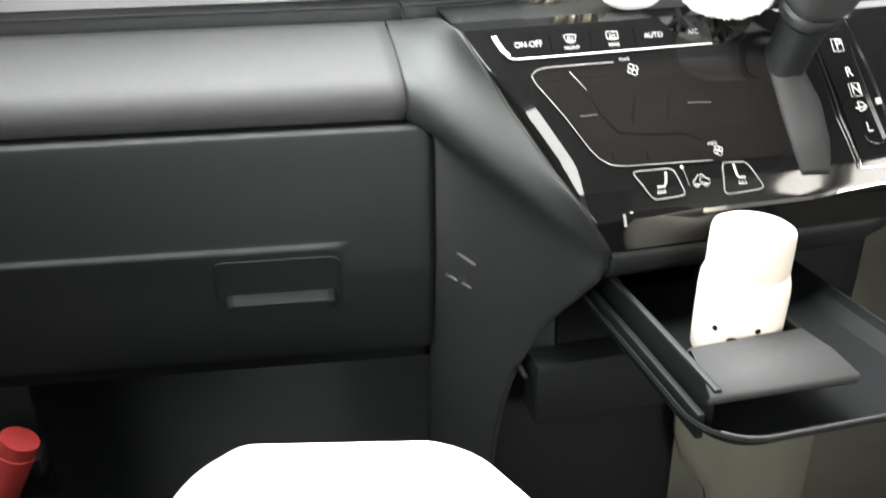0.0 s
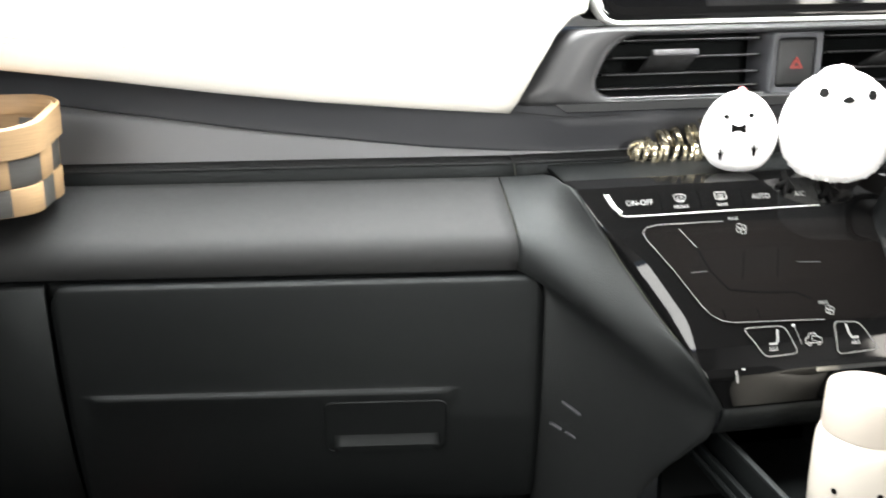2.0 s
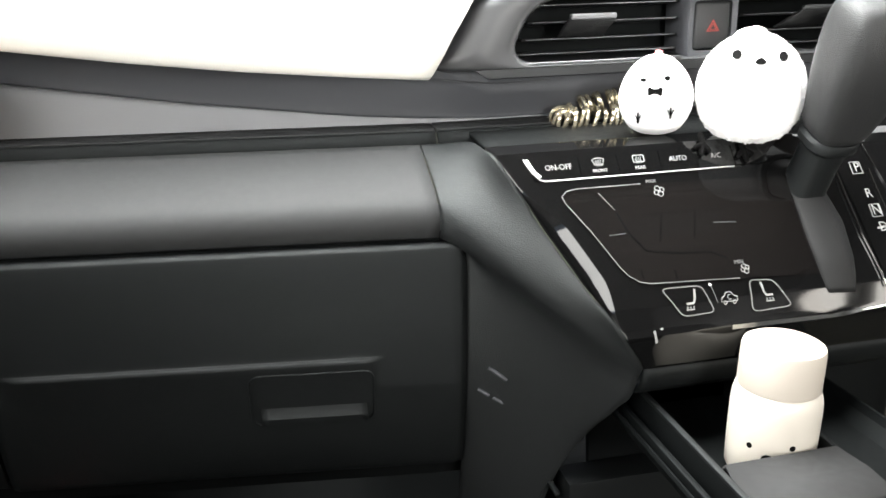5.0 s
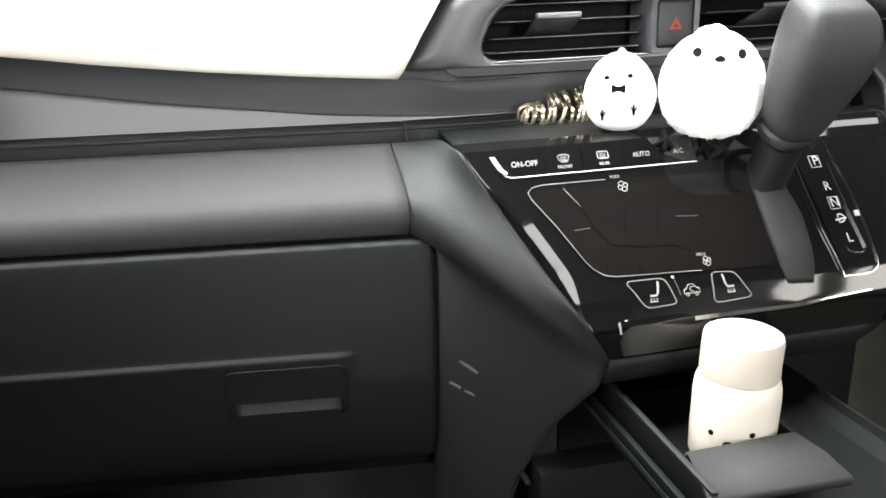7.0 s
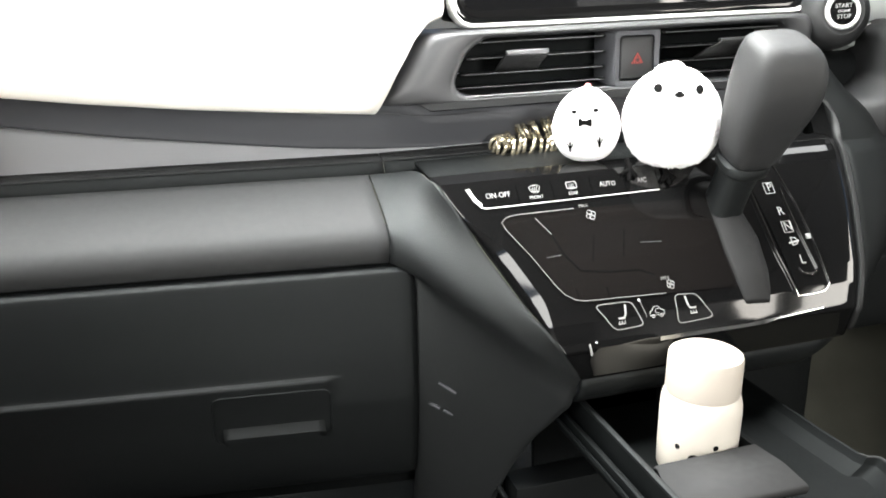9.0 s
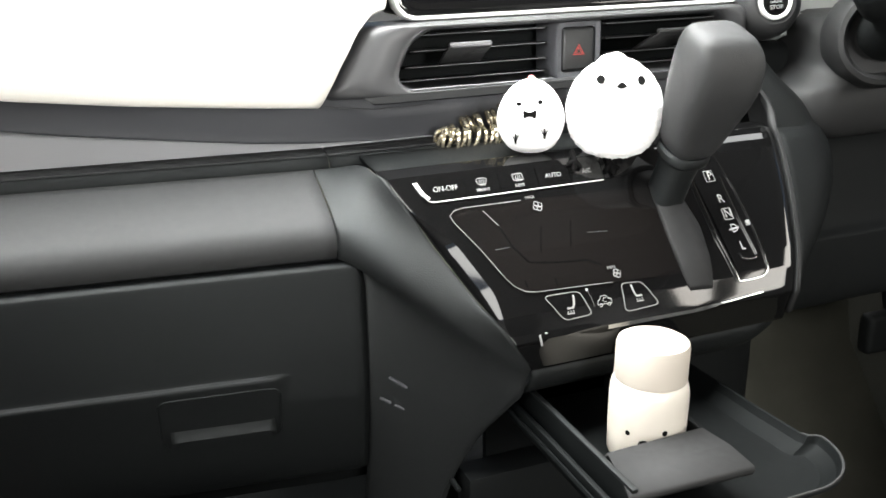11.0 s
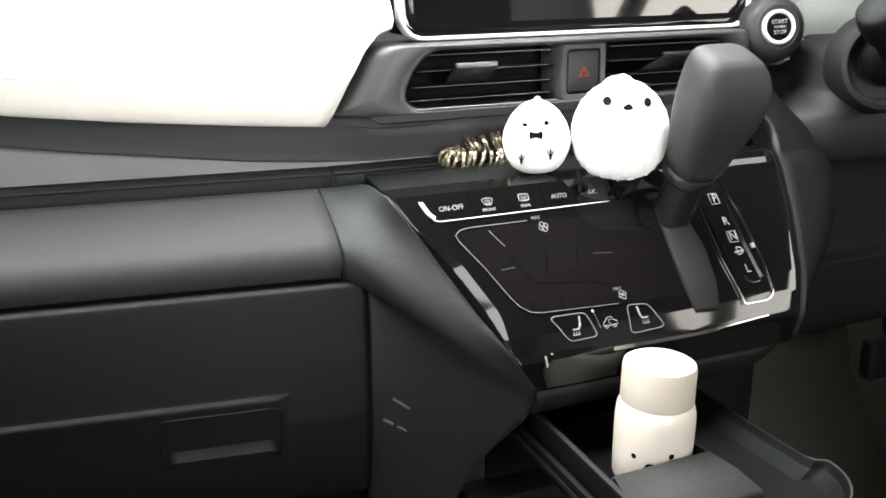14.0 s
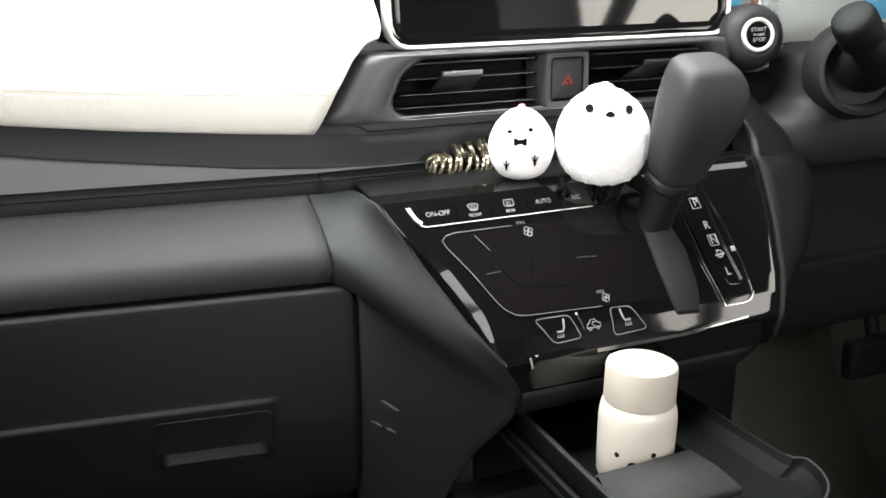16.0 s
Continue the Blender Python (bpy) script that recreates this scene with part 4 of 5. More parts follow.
for i in range(4):
    for j in range(26):
        x, z = 0.7085 + 0.0048 * i + (0.0024 if j % 2 else 0.0), 0.8790 + 0.0042 * j
        loft([[(x + r * math.cos(radians(60 * k)), y, z + r * math.sin(radians(60 * k))) for k in range(6)] for r, y in ((0.0022, 0.7752), (0.0016, 0.7738))], closed=True, caps=True, bm=bm)
tagged(part("dimples", bm, PALE, driver, "strip of small raised hexagons", smooth=False), kind="stuff")
part("silver_band", box(0.700, 0.960, 0.765, 0.800, 0.868, 0.8745, 0.002), CHROME, driver, "bright trim strip")
part("grey_band", loft([[(0.690, 0.772, 0.868), (0.960, 0.772, 0.860)], [(0.690, 0.766, 0.852), (0.960, 0.766, 0.848)], [(0.690, 0.790, 0.842), (0.960, 0.790, 0.836)]]), PALE, driver, "pale grey trim under the instruments")
part("instrument_shelf", box(0.705, 0.960, 0.775, 0.900, 0.8745, 0.9600, 0.004), PALE, driver, "pale textured panel before the instruments")
# the instruments' blue glow is put into the colour of two pieces
part("instrument_glass", box(0.646, 0.674, 0.776, 0.790, 0.919, 0.990, 0.003), BLUE, driver, "blue piece that stands in for the instrument glow")
part("instrument_glass", box(0.852, 0.884, 0.762, 0.774, 0.900, 0.960, 0.003), BLUE, driver, "blue piece that stands in for the instrument glow")
rows = []
for y, z in spline([(0.775, 0.846), (0.760, 0.838), (0.756, 0.815), (0.754, 0.78), (0.748, 0.74), (0.735, 0.70), (0.715, 0.66), (0.704, 0.637), (0.694, 0.630), (0.692, 0.622), (0.690, 0.59), (0.690, 0.555), (0.702, 0.542), (0.75, 0.535), (0.85, 0.530)], 40):
    rows.append([(0.615 + 0.59 * k / 24, y, z) for k in range(25)])
solid(part("knee_panel", loft(rows), DARK, driver, "black lower panel with a rounded lower edge"), 0.004)

# unseen hood, added to keep the windscreen light off the driver's side
hood = [[(x, y, z + 0.05 * (1 - ((x - 0.90) / 0.25) ** 2)) for x in [0.672 + 0.53 * k / 20 for k in range(21)]] for y, z in ((0.660, 1.000), (0.655, 1.008), (0.662, 1.015), (0.75, 1.030), (0.90, 1.030), (1.00, 1.010))]
solid(part("shading_hood", loft(hood), DARK, driver, "unseen black hood added to shade the driver's side"), 0.006)

column = empty("steering_column", "grey steering column shroud with a wiper stalk", "steering column", (0.80, 0.66, 0.76))
rows = []
for z, x0, y0 in [tuple(p) for p in spline([(0.742, 0.716, 0.712), (0.746, 0.690, 0.692), (0.756, 0.674, 0.684), (0.778, 0.668, 0.680), (0.798, 0.672, 0.680), (0.809, 0.690, 0.679), (0.820, 0.706, 0.676), (0.838, 0.710, 0.672), (0.858, 0.713, 0.670), (0.871, 0.722, 0.672), (0.878, 0.745, 0.682)], 40)]:
    rows.append([(x, y, z) for x, y in rounded(x0, 1.66 - x0, y0, y0 + 0.16, 0.045, 8)])
part("shroud", loft(rows, closed=True, caps=True), SHROUD, column, "satin dark grey shroud")
SOCKET = Matrix.Translation((0.744, 0.662, 0.855)) @ Vector((-0.42, -0.88, 0.10)).to_track_quat("Z", "Y").to_matrix().to_4x4()
part("stalk_socket", lathe([(0.054, -0.03), (0.052, 0.000), (0.048, 0.008), (0.043, 0.010), (0.039, 0.006), (0.037, -0.010), (0.010, -0.012)], 36, SOCKET), SHROUD, column, "rounded collar round the stalk")
stalk = part("wiper_stalk", tube([(0.746, 0.660, 0.860), (0.728, 0.630, 0.871), (0.715, 0.620, 0.876), (0.698, 0.618, 0.886), (0.690, 0.617, 0.892)], [0.030, 0.027, 0.022, 0.0175, 0.0175], 24), DARK, column, "black wiper stalk")
part("stalk_knob", lathe([(0.0170, 0.0), (0.0205, 0.004), (0.0215, 0.016), (0.0215, 0.030), (0.0200, 0.036), (0.0170, 0.0385), (0.004, 0.039)], 32, Matrix.Translation((0.694, 0.618, 0.889)) @ Matrix.Rotation(radians(-48), 4, "Y") @ Matrix.Rotation(radians(12), 4, "X")), DARK, stalk, "black turning end with a flat face")

pedal = empty("brake_pedal", "black rubber brake pedal above the olive carpet", "pedal", (0.99, 0.82, 0.395))
part("pad", box(0.930, 1.050, 0.790, 0.815, 0.395, 0.455, 0.011, 4), DARK, pedal)
part("arm", tube([(0.99, 0.81, 0.43), (1.00, 0.84, 0.50), (1.01, 0.87, 0.60)], 0.010, 10), DARK, pedal)

# ---- the glove box ----
glove = empty("glove_box", "closed dark grey glove box with a recessed handle", "glove box", (-0.03, 0.72, 0.45))
LID_X0, LID_X1 = -0.2300, 0.1797
SECT = spline([(0.012, 0.6925), (0.005, 0.6925), (0.0005, 0.6905), (-0.001, 0.685), (-0.0005, 0.66), (0.0012, 0.62), (0.0026, 0.5950), (0.0014, 0.5915), (-0.0006, 0.5890), (-0.0002, 0.5840), (0.006, 0.56), (0.014, 0.52), (0.024, 0.48), (0.034, 0.462), (0.055, 0.455)], 98)
rows = []
for dy, z in SECT:
    row = []
    for k in range(61):
        u = k / 60
        x = LID_X0 + (LID_X1 - LID_X0) * u
        end = min(u, 1 - u) * (LID_X1 - LID_X0)
        soft = 0.002 * max(0.0, 1 - end / 0.003) ** 2
        g = max(0.0, 0.014 - end)
        drop = (0.014 - math.sqrt(0.014 ** 2 - g * g)) * min(1.0, max(0.0, (z - 0.640) / 0.045))
        near = min(1.0, max(0.0, (0.104 - x) / 0.010)) * min(1.0, max(0.0, (x - LID_X0 - 0.018) / 0.010))
        flat = 0.0012 + 0.0048 * (0.62 - z) / 0.06
        dip = flat + (dy - flat) * near if 0.56 < z < 0.62 else dy
        row.append((x, front_line(x) + dip + soft, z - drop))
    rows.append(row)
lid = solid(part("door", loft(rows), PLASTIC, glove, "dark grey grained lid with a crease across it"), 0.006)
hx0, hx1 = -0.004, 0.093


def on_lid(x, out, z):
    return (x, front_line(x) + out, z)


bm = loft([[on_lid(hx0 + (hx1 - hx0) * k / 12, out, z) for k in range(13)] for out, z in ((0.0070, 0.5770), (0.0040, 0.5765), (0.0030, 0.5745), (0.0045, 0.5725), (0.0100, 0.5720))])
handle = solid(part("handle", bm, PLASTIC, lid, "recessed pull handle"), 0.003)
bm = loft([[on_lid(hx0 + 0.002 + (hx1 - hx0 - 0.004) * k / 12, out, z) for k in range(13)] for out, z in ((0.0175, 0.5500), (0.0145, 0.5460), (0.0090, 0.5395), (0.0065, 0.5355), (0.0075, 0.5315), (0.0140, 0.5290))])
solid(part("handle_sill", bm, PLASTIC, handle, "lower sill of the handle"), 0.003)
ring = []
for x, z in rounded(hx0 - 0.006, hx1 + 0.004, 0.5265, 0.5800, 0.009, 6):
    d = float(np.interp(-z, [-p[1] for p in SECT], [p[0] for p in SECT]))
    ring.append(on_lid(x, d - 0.0002, z))
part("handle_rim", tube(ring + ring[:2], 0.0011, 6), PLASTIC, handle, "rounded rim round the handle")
# an added black sheet behind the lid, so that its gap reads as a gap
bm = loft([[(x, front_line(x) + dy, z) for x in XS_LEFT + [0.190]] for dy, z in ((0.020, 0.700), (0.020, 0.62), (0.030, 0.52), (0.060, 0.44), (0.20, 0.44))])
solid(part("glove_surround", bm, DARK, dashboard, "black sheet that darkens the gap round the glove box"), 0.004)
bm = loft([[(x, front_line(x) + dy, z) for x in (-0.385, -0.36, -0.30, -0.2345)] for dy, z in ((0.010, 0.6945), (0.001, 0.690), (0.0, 0.60), (0.012, 0.53), (0.030, 0.47), (0.06, 0.45))])
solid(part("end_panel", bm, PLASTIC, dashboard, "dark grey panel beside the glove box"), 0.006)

hook = empty("bag_hook", "small folded bag hook with bright edges on the flank", "hook", (0.204, 0.671, 0.545))
for arm in HOOK_ARMS:
    part("hook_arm", tube(arm, [0.0016, 0.0020, 0.0018], 8), WALL, hook, "bright edge of the hook")
part("hook_plate", box(-0.007, 0.007, 0.001, 0.012, -0.012, 0.012, 0.003, 2, m=Matrix.Translation(HOOK_AT) @ Matrix.Rotation(radians(-20), 4, "Z") @ Matrix.Rotation(radians(18), 4, "Y")), FLANK, hook)
knobby = empty("trim_clip", "small grey trim clip on the lower console", "clip", CLIP_AT)
part("clip_head", lathe([(0.0028, 0.0), (0.0028, 0.018), (0.0022, 0.020), (0.001, 0.0205)], 20, Matrix.Translation(CLIP_AT) @ Matrix.Rotation(radians(90), 4, "X")), PLASTIC, knobby)

# ---- the pull-out tray with its bottle holder ----
tray = empty("pull_out_tray", "black pull-out tray with a bottle holder under the panel", "tray", (0.43, 0.52, 0.529))


def outline_rows(stages):
    return [[(x, y, z) for x, y in o] for o, z in stages]


def tray_shape(g):
    """Rounded in front, with a wide swing at the driver's corner; behind that corner the side draws in."""
    x0, x1, y0 = 0.292 + g, 0.5175 - g, 0.399 + g
    out = [(x1 - 0.018, 0.640), (x0, 0.640)]
    for cx, r, a in ((x0, 0.045 - g, 180), (x1, 0.060 - g, 270)):
        for k in range(13):
            b = radians(a + 90 * k / 12)
            out.append(((cx + r if a == 180 else cx - r) + r * math.cos(b), y0 + r + r * math.sin(b)))
    return out + [(x1 - 0.001, 0.4605), (x1 - 0.003, 0.4630), (x1 - 0.009, 0.465), (x1 - 0.0115, 0.471), (x1 - 0.0145, 0.52)]


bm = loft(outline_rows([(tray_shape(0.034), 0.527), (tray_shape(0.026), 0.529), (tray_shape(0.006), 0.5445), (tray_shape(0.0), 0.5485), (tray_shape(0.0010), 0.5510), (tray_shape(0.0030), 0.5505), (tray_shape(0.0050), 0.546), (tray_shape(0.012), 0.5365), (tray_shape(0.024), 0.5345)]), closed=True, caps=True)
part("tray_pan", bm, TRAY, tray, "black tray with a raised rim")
# wear and a glint are both put into the rim's paler colour
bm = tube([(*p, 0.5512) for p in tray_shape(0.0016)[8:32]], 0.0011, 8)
part("tray_rim", bm, FLAP, tray, "worn rim, painted paler for a glint")
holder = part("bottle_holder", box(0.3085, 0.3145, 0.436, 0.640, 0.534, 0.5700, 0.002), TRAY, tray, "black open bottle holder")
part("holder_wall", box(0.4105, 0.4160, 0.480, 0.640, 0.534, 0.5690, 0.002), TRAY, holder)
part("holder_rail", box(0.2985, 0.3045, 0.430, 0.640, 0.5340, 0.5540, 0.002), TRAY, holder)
part("holder_edge", box(0.3085, 0.3140, 0.430, 0.640, 0.5690, 0.5725, 0.0014), PLASTIC, holder, "grey top edge")
flap = loft([[(0.3060, 0.4310, 0.5600), (0.4160, 0.4270, 0.5600)], [(0.3058, 0.4285, 0.5650), (0.4158, 0.4245, 0.5650)], [(0.3060, 0.4295, 0.5690), (0.4155, 0.4255, 0.5688)],
             [(0.3120, 0.4560, 0.5722), (0.4145, 0.4540, 0.5718)], [(0.3200, 0.4840, 0.5705), (0.4120, 0.4865, 0.5702)], [(0.3200, 0.4875, 0.5660), (0.4120, 0.4900, 0.5660)], [(0.3200, 0.4875, 0.536), (0.4120, 0.4900, 0.536)]])
solid(part("flap", flap, FLAP, holder, "grey front flap of the holder", angle=50), 0.003)

# ---- the bottle ----
bottle = empty("bottle", "small cream enamel bottle with dotted face in the holder", "bottle", (0.383, 0.522, 0.535))
FACING = math.atan2(-0.822, -0.570)
AT = Matrix.Translation((0.3800, 0.5215, 0.52)) @ Matrix.Rotation(radians(2.0), 4, "Y") @ Matrix.Translation((0, 0, -0.52)) @ Matrix.Diagonal((1.05, 1.05, 1.0, 1))
part("body", lathe([(0.024, 0.535), (0.0295, 0.5365), (0.0310, 0.540), (0.0316, 0.560), (0.0319, 0.590), (0.0314, 0.599), (0.0300, 0.6050), (0.0285, 0.6072), (0.020, 0.6080)], 56, AT), BOTTLE, bottle, "cream enamelled body")
part("cap", lathe([(0.0270, 0.6065), (0.0286, 0.6075), (0.0291, 0.6095), (0.0290, 0.6370), (0.0281, 0.6407), (0.0252, 0.6425), (0.002, 0.6429)], 56, AT), LID, bottle, "beige screw cap")


def dot(name, angle, z, w, h, parent, mat, r=0.0319):
    bm = bmesh.new()
    a0 = FACING + angle
    rows = []
    for k in (1.0, 0.6, 0.05):
        rows.append([AT @ Vector(((r + 0.0002 * (1 - k)) * math.cos(a0 + w * k * math.cos(t) / r), (r + 0.0002 * (1 - k)) * math.sin(a0 + w * k * math.cos(t) / r), z + h * k * math.sin(t))) for t in [2 * math.pi * j / 20 for j in range(20)]])
    return part(name, loft(rows, closed=True, caps=True, bm=bm), mat, parent, smooth=True)


dot("eye_dot", -0.47, 0.5680, 0.0022, 0.0024, bottle, BLACK)
dot("eye_dot", 0.46, 0.5715, 0.0023, 0.0024, bottle, BLACK)
dot("nose_dot", -0.04, 0.5605, 0.0046, 0.0040, bottle, BLACK)

# ---- two round white plush toys ----
def plush(label, at, size, turn, marks, rough, top):
    """marks: (across, up, half width, half height, kind) on the front of the body."""
    place = Matrix.Translation(at) @ Matrix.Rotation(turn, 4, "Z") @ Matrix.Rotation(radians(-8), 4, "X")
    sx, sy, sz = size
    toy = tagged(empty("plush_toy", label, "plush toy", (at[0], at[1], at[2] - sz)), group="plush toys on the panel")
    bm = bmesh.new()
    bmesh.ops.create_icosphere(bm, subdivisions=6, radius=1.0)
    for v in bm.verts:
        n = v.co.normalized()
        f = noise.fractal(n * 7.0, 1.0, 2.0, 4) * rough * 0.6 + noise.noise(n * 13.0) * rough * 0.30 * (1.4 - n.z) + noise.noise(n * 26.0) * rough * 0.25 + noise.noise(n * 60.0) * rough * 0.07 + (abs(noise.noise(n * 10.0 + Vector((3, 1, 2)))) * rough * 1.1 * max(0.15, 0.75 - n.z) if top == "tuft" else 0.0)
        squash = 1.0 - 0.10 * max(0.0, n.z) if top == "egg" else 1.0
        flat = 1.0 if n.z > -0.75 else 1.0 - 0.35 * (-0.75 - n.z)
        v.co = Vector((n.x * sx * squash, n.y * sy * squash, n.z * sz * flat)) * (1 + f)
        if top == "tuft":
            v.co.z += 0.0048 * (math.exp(-(((n.x + 0.05) / 0.30) ** 2)) + 0.25 * math.sin(n.x * 19 + n.y * 7)) * max(0.0, n.z) ** 5 * sz / 0.05
    # short tufts of pile all over, but not over the eyes and the rest of the face
    pile = random.Random(31)
    spots = [v.co.copy() for v in bm.verts]
    for _ in range(4500):
        q = pile.choice(spots)
        if q.y < 0 and any(abs(q.x - u) < w + 0.003 and abs(q.z - v) < h + 0.003 for u, v, w, h, _k in marks):
            continue
        n = Vector((q.x / sx ** 2, q.y / sy ** 2, q.z / sz ** 2)).normalized()
        lean = (n + Vector((pile.uniform(-0.7, 0.7), pile.uniform(-0.7, 0.7), pile.uniform(-0.9, 0.3)))).normalized()
        side = n.orthogonal().normalized()
        other = n.cross(side)
        long = sx * pile.uniform(0.010, 0.022) * (1.0 if top == "tuft" else 0.45)
        wide = sx * 0.022
        base = q - n * 0.0006
        tip = bm.verts.new(base + n * 0.0006 + lean * long)
        foot3 = [bm.verts.new(base + wide * (math.cos(g) * side + math.sin(g) * other)) for g in (0.0, 2.094, 4.189)]
        for k in range(3):
            bm.faces.new((foot3[k], foot3[(k + 1) % 3], tip))
    bmesh.ops.transform(bm, matrix=place, verts=bm.verts)
    part("body", bm, PLUSH, toy, "white fluffy body", angle=80)
    if top == "egg":
        b = bmesh.new()
        bmesh.ops.create_icosphere(b, subdivisions=3, radius=0.0038)
        bmesh.ops.transform(b, matrix=place @ Matrix.Translation((0.0005, 0, sz * 0.99)), verts=b.verts)
        part("pink_tuft", b, PINK, toy, "small pink felt tuft")
    for u, v, w, h, kind in marks:
        if kind == "bow_tie":
            flat2 = [(-1, 0.7), (-0.75, 1.0), (-0.3, 0.55), (0.3, 0.55), (0.75, 1.0), (1, 0.7), (0.95, -0.75), (0.7, -0.95), (0.3, -0.55), (-0.3, -0.55), (-0.7, -0.95), (-0.95, -0.75)]
        elif kind == "beak":
            flat2 = [(-1, -0.2), (-0.4, 0.7), (0.1, 1.0), (0.6, 0.5), (1, -0.3), (0.3, -0.8), (-0.4, -0.8)]
        elif kind == "claw":
            flat2 = [(-1, 1), (-0.2, 0.1), (-0.15, 1.1), (0.15, 1.1), (0.2, 0.1), (1, 0.9), (0.35, -0.3), (0.2, -1.1), (-0.2, -1.1), (-0.3, -0.3)]
        else:
            flat2 = [(math.cos(2 * math.pi * k / 14), math.sin(2 * math.pi * k / 14)) for k in range(14)]
        ring = []
        for lift in (0.0015, 0.0035):
            row = []
            for p, q in flat2:
                x, z = u + p * w, v + q * h
                k = max(0.0, 1 - (x / sx) ** 2 - (z / sz) ** 2)
                row.append(place @ Vector((x, -sy * math.sqrt(k) * (0.95 if top == "egg" and z > 0 else 1.0) - lift + 0.0012, z)))
            ring.append(row)
        part(kind, loft(ring, closed=True, caps=True), BLACK, toy)
    if top == "tuft":
        for fx, fs, aim in ((0.3815, 0.2040, -112), (0.4165, 0.1960, -86)):
            b = bmesh.new()
            for turn_toe, n in ((-52, 0.009), (0, 0.011), (52, 0.009), (178, 0.014)):
                d = radians(aim + turn_toe)
                tube([face(fx + n * u * math.cos(d), fs + n * u * math.sin(d), 0.0070) for u in (0.0, 0.35, 0.7, 1.0)], [0.0030, 0.0026, 0.0025, 0.0016], 10, bm=b)
            part("foot", b, BLACK, toy, "black felt three-toed foot")
    return toy


TO_CAM = math.atan2(-0.74, -0.38) + math.pi / 2
plush("small white egg-shaped plush toy with a black bow tie", (0.3552, 0.6936, 0.8021), (0.0316, 0.0298, 0.0360), TO_CAM,
      [(-0.0105, 0.0135, 0.0026, 0.0017, "eye"), (0.0090, 0.0150, 0.0024, 0.0020, "eye"), (-0.0004, 0.0040, 0.0062, 0.0039, "bow_tie"), (-0.0135, -0.0180, 0.0036, 0.0044, "claw"), (0.0130, -0.0135, 0.0036, 0.0044, "claw")], 0.006, "egg")
plush("large round white fluffy plush bird with black eyes", (0.4275, 0.6646, 0.8071), (0.0446, 0.0418, 0.0480), TO_CAM,
      [(-0.0150, 0.0285, 0.0038, 0.0040, "eye"), (0.0210, 0.0272, 0.0036, 0.0042, "eye"), (0.0032, 0.0228, 0.0050, 0.0032, "beak")], 0.024, "tuft")
# ---- the coiled hair tie lying beside the toys ----
axis = spline([(0.366, 0.7690, 0.7925), (0.345, 0.7700, 0.7885), (0.322, 0.7690, 0.7835), (0.300, 0.7660, 0.7765), (0.2930, 0.7610, 0.7755), (0.302, 0.7560, 0.7750), (0.326, 0.7545, 0.7745), (0.348, 0.7545, 0.7745), (0.366, 0.7550, 0.7745)], 640)
path = []
for k, p in enumerate(axis):
    t = (Vector(axis[min(k + 1, 640)]) - Vector(axis[max(k - 1, 0)])).normalized()
    side = t.cross(Vector((0, 0, 1))).normalized()
    up = side.cross(t)
    a = 2 * math.pi * 27 * k / 640
    r = 0.0098 + 0.0010 * math.sin(a * 0.31) + 0.0010 * math.sin(a * 0.83 + 1)
    path.append(Vector(p) + (side * math.cos(a) * 0.9 + up * math.sin(a)) * r + t * (0.0020 * math.sin(a * 0.5) + 0.0018 * math.sin(a * 0.23 + 2) + 0.0012 * math.sin(a)))
coil = part("hair_tie", tube(path, 0.0019, 8), BRASS, None)
tagged(coil, "loose coiled brassy hair tie lying on the panel", "wire coil")

# ---- the woven basket on the shelf ----
BX, BY, BZ = -0.2850, 0.7430, 0.7610
basket = empty("basket", "small square basket woven from tan and charcoal splints", "basket", (BX, BY, BZ))


def basket_edge(grow=0.0):
    return rounded(BX - 0.066 - grow, BX + 0.0655 + grow, BY - 0.055 - grow, BY + 0.060 + grow, 0.034 + grow, 10)


def around(d, grow=0.0):
    """The point a share d of the way round the basket, and the outward direction there."""
    o = basket_edge()
    run = [0.0]
    for p, q in zip(o, o[1:] + o[:1]):
        run.append(run[-1] + math.hypot(q[0] - p[0], q[1] - p[1]))
    v = (d % 1.0) * run[-1]
    i = max(j for j in range(len(o)) if run[j] <= v + 1e-9)
    p, q = Vector(o[i]), Vector(o[(i + 1) % len(o)])
    c = p.lerp(q, (v - run[i]) / max(run[i + 1] - run[i], 1e-9))
    t = (q - p).normalized()
    n = Vector((t.y, -t.x))
    return c + n * grow, n


def leaning(x, y, h):
    """A little higher at the back, and wider towards the rim."""
    f = 1 + 0.05 * h / 0.07
    return (BX + (x - BX) * f, BY + (y - BY) * f, BZ + h * (1 + (y - BY + 0.055) * 1.7))


bm = loft([[leaning(x, y, h) for x, y in basket_edge(-0.003)] for h in (0.0, 0.003)], closed=True, caps=True)
part("base", bm, TAN, basket)
N = 14
for j, (h0, h1) in enumerate(((0.0010, 0.0225), (0.0230, 0.0450))):
    for i in range(N):
        over = (i + j) % 2 == 0
        rows = []
        for k in range(11):
            u = (k / 10 - 0.5) * 1.02
            lift = (0.0020 if over else 0.0004) * math.cos(math.pi * u * 0.96) ** 0.5
            c, n = around((i - 0.12 + u) / N, lift)
            e = c - n * 0.0016
            g = c + n * 0.0005
            rows.append([leaning(c.x, c.y, h0), leaning(g.x, g.y, h0 + 0.001), leaning(g.x, g.y, h1 - 0.001), leaning(c.x, c.y, h1), leaning(e.x, e.y, h1), leaning(e.x, e.y, h0)])
        part("splint", loft(rows, closed=True, caps=True), TAN if over else SPLINT, basket)
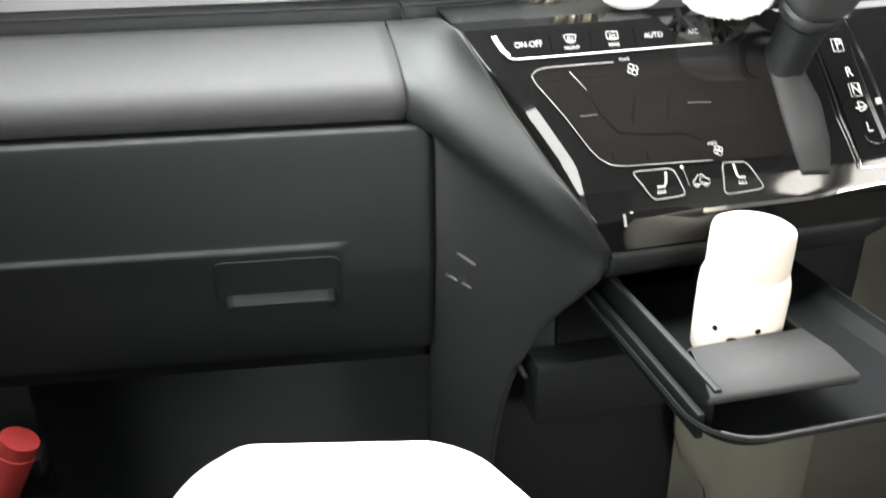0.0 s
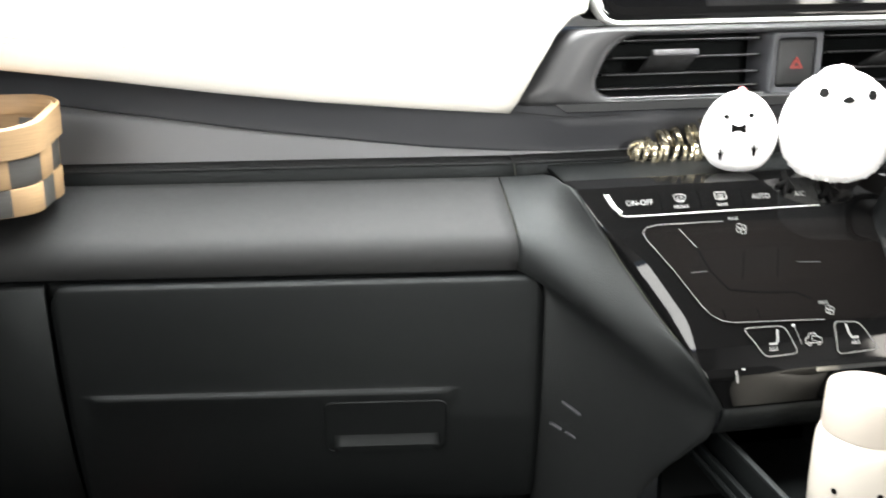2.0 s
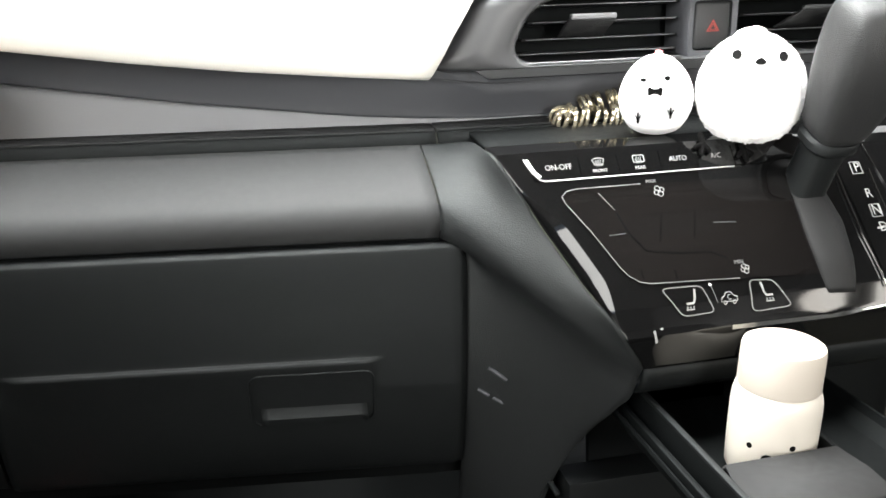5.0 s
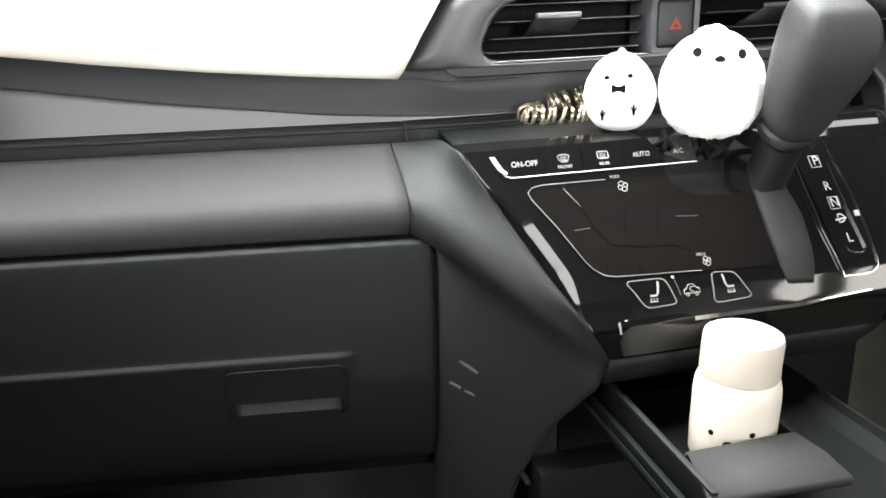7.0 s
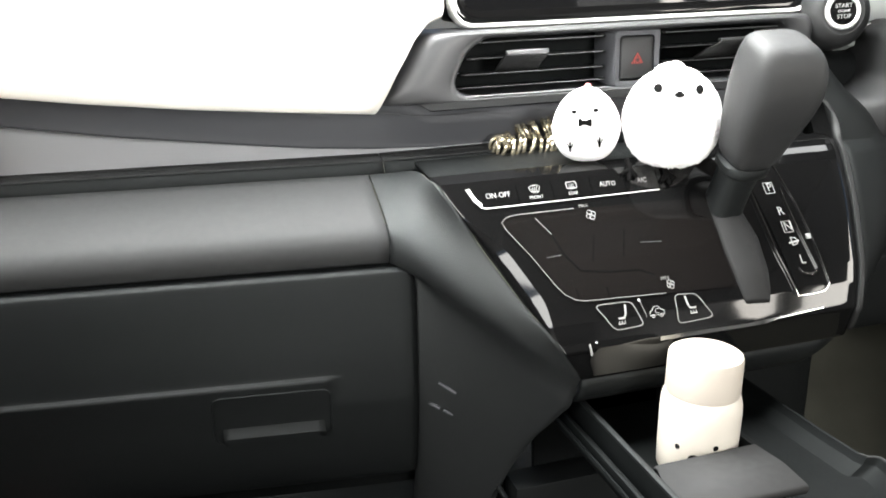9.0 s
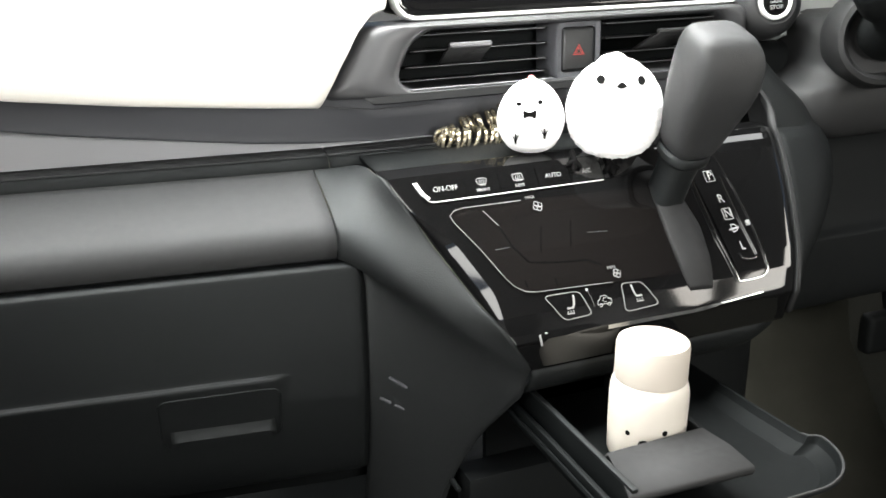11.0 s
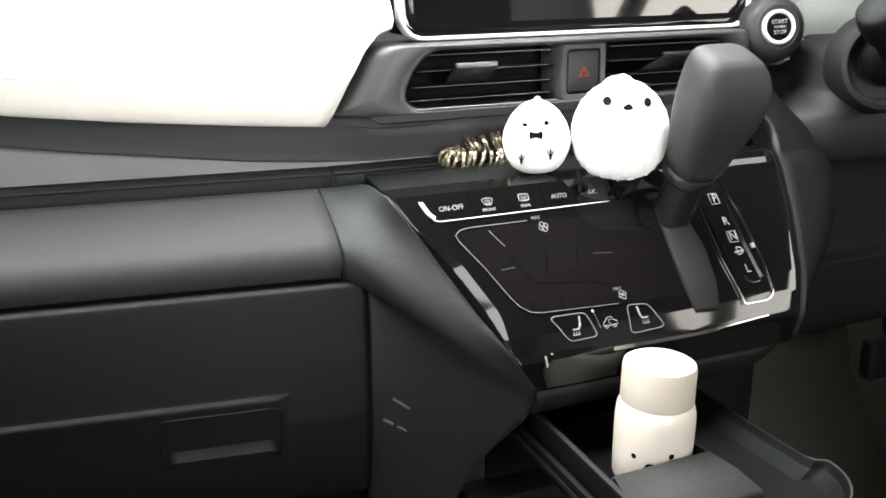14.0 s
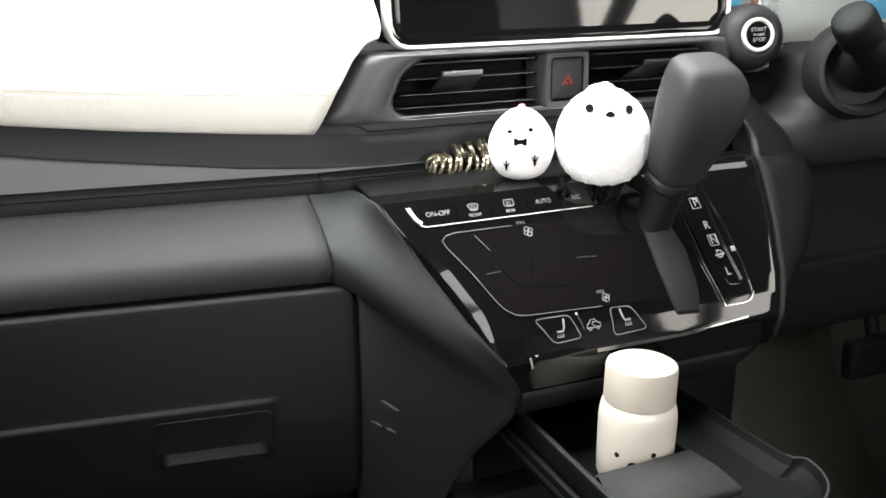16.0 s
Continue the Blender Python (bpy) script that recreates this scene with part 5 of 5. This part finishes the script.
for i in range(N):
    c0, n0 = around((i - 0.12) / N, -0.0035)
    t = Vector((-n0.y, n0.x)) * 0.0125
    rows = [[leaning(*(c0 - t - n0 * e), h) for h in (0.002, 0.046)] + [leaning(*(c0 + t - n0 * e), h) for h in (0.046, 0.002)] for e in (0.0, 0.0014)]
    part("stave", loft(rows, closed=True, caps=True), TAN if i % 3 else SPLINT, basket)
for grow, h0, h1 in ((0.0030, 0.0445, 0.0690), (-0.0012, 0.0560, 0.0684)):
    rows = [[leaning(x, y, h) for x, y in basket_edge(grow + g)] for g, h in ((-0.0012, h0), (0.0010, h0 + 0.0012), (0.0014, (h0 + h1) / 2), (0.0010, h1 - 0.0012), (-0.0006, h1), (-0.0016, h1 - 0.002), (-0.0016, h0 + 0.001), (-0.0012, h0))]
    part("rim_band", loft(rows, closed=True), TAN, basket, "broad tan rim band")

bm = box(-0.011, 0.011, -0.0008, 0.0008, -0.013, 0.013, 0.0007, m=Matrix.Translation(leaning(BX + 0.040, BY + 0.046, 0.044)) @ Matrix.Rotation(radians(-28), 4, "Z") @ Matrix.Rotation(radians(-12), 4, "X"))
part("tucked_end", bm, SPLINT, basket, "charcoal splint end tucked inside")

# ---- the white cushion on the passenger's seat and the flare in the footwell ----
seat = empty("car_seat", "dark cloth passenger seat with an unseen back and headrest that block light", "seat", (0.03, 0.05, 0.02))
# unseen headrest and back, added to hold rear light off the dashboard
part("headrest", box(-0.09, 0.16, -0.55, -0.43, 1.14, 1.32, 0.05, 5), TRIM, seat)
part("headrest_post", tube([(0.0, -0.49, 1.10), (0.0, -0.49, 1.18)], 0.006, 10), CHROME, seat)
part("headrest_post", tube([(0.07, -0.49, 1.10), (0.07, -0.49, 1.18)], 0.006, 10), CHROME, seat)
part("seat_cushion", box(-0.20, 0.27, -0.42, 0.36, 0.30, 0.44, 0.05, 5), TRIM, seat)
part("seat_back", box(-0.20, 0.27, -0.56, -0.40, 0.40, 1.12, 0.06, 5), TRIM, seat)
part("seat_base", box(-0.15, 0.22, -0.35, 0.25, 0.02, 0.30, 0.02, 3), TRIM, seat)
# unseen driver's seat, added to darken what the panel reflects
driver_seat = copy_thing(seat, Matrix.Translation((0.80, -0.16, 0.0)))
tagged(driver_seat, "unseen dark cloth driver seat with a headrest, added to block light", "seat")


def cushion_ring(g, z):
    o = rounded(0.0, 1.0, 0.0, 1.0, 0.13, 8)
    out = []
    for u, v in o:
        a, b = -0.022 - 0.145 * (1 - v) + g, 0.151 + 0.085 * (1 - v) - g
        out.append((a + (b - a) * u, 0.235 + g + v * (0.266 - 2 * g) - 0.035 * u * v, z))
    return out


bm = loft([cushion_ring(g, z) for g, z in ((0.03, 0.441), (0.008, 0.446), (0.0, 0.470), (0.0, 0.520), (0.004, 0.540), (0.014, 0.551), (0.04, 0.557), (0.08, 0.559))], closed=True, caps=True)
tagged(part("cushion", bm, WHITE, None, angle=70), "plain white rounded cushion on the passenger seat", "cushion")

flare = empty("road_flare", "red plastic road flare clipped in the footwell", "flare", (-0.215, 0.79, 0.36))
part("flare_body", tube([(-0.250, 0.722, 0.328), (-0.207, 0.724, 0.405)], 0.019, 20), REDPL, flare)
part("flare_cap", tube([(-0.207, 0.724, 0.405), (-0.200, 0.7242, 0.417)], 0.0175, 20), REDPL, flare)
part("bracket", box(-0.262, -0.19, 0.732, 0.790, 0.365, 0.385, 0.004), DARK, flare)
part("bracket_post", box(-0.25, -0.20, 0.786, 0.80, 0.30, 0.46, 0.004), DARK, flare)
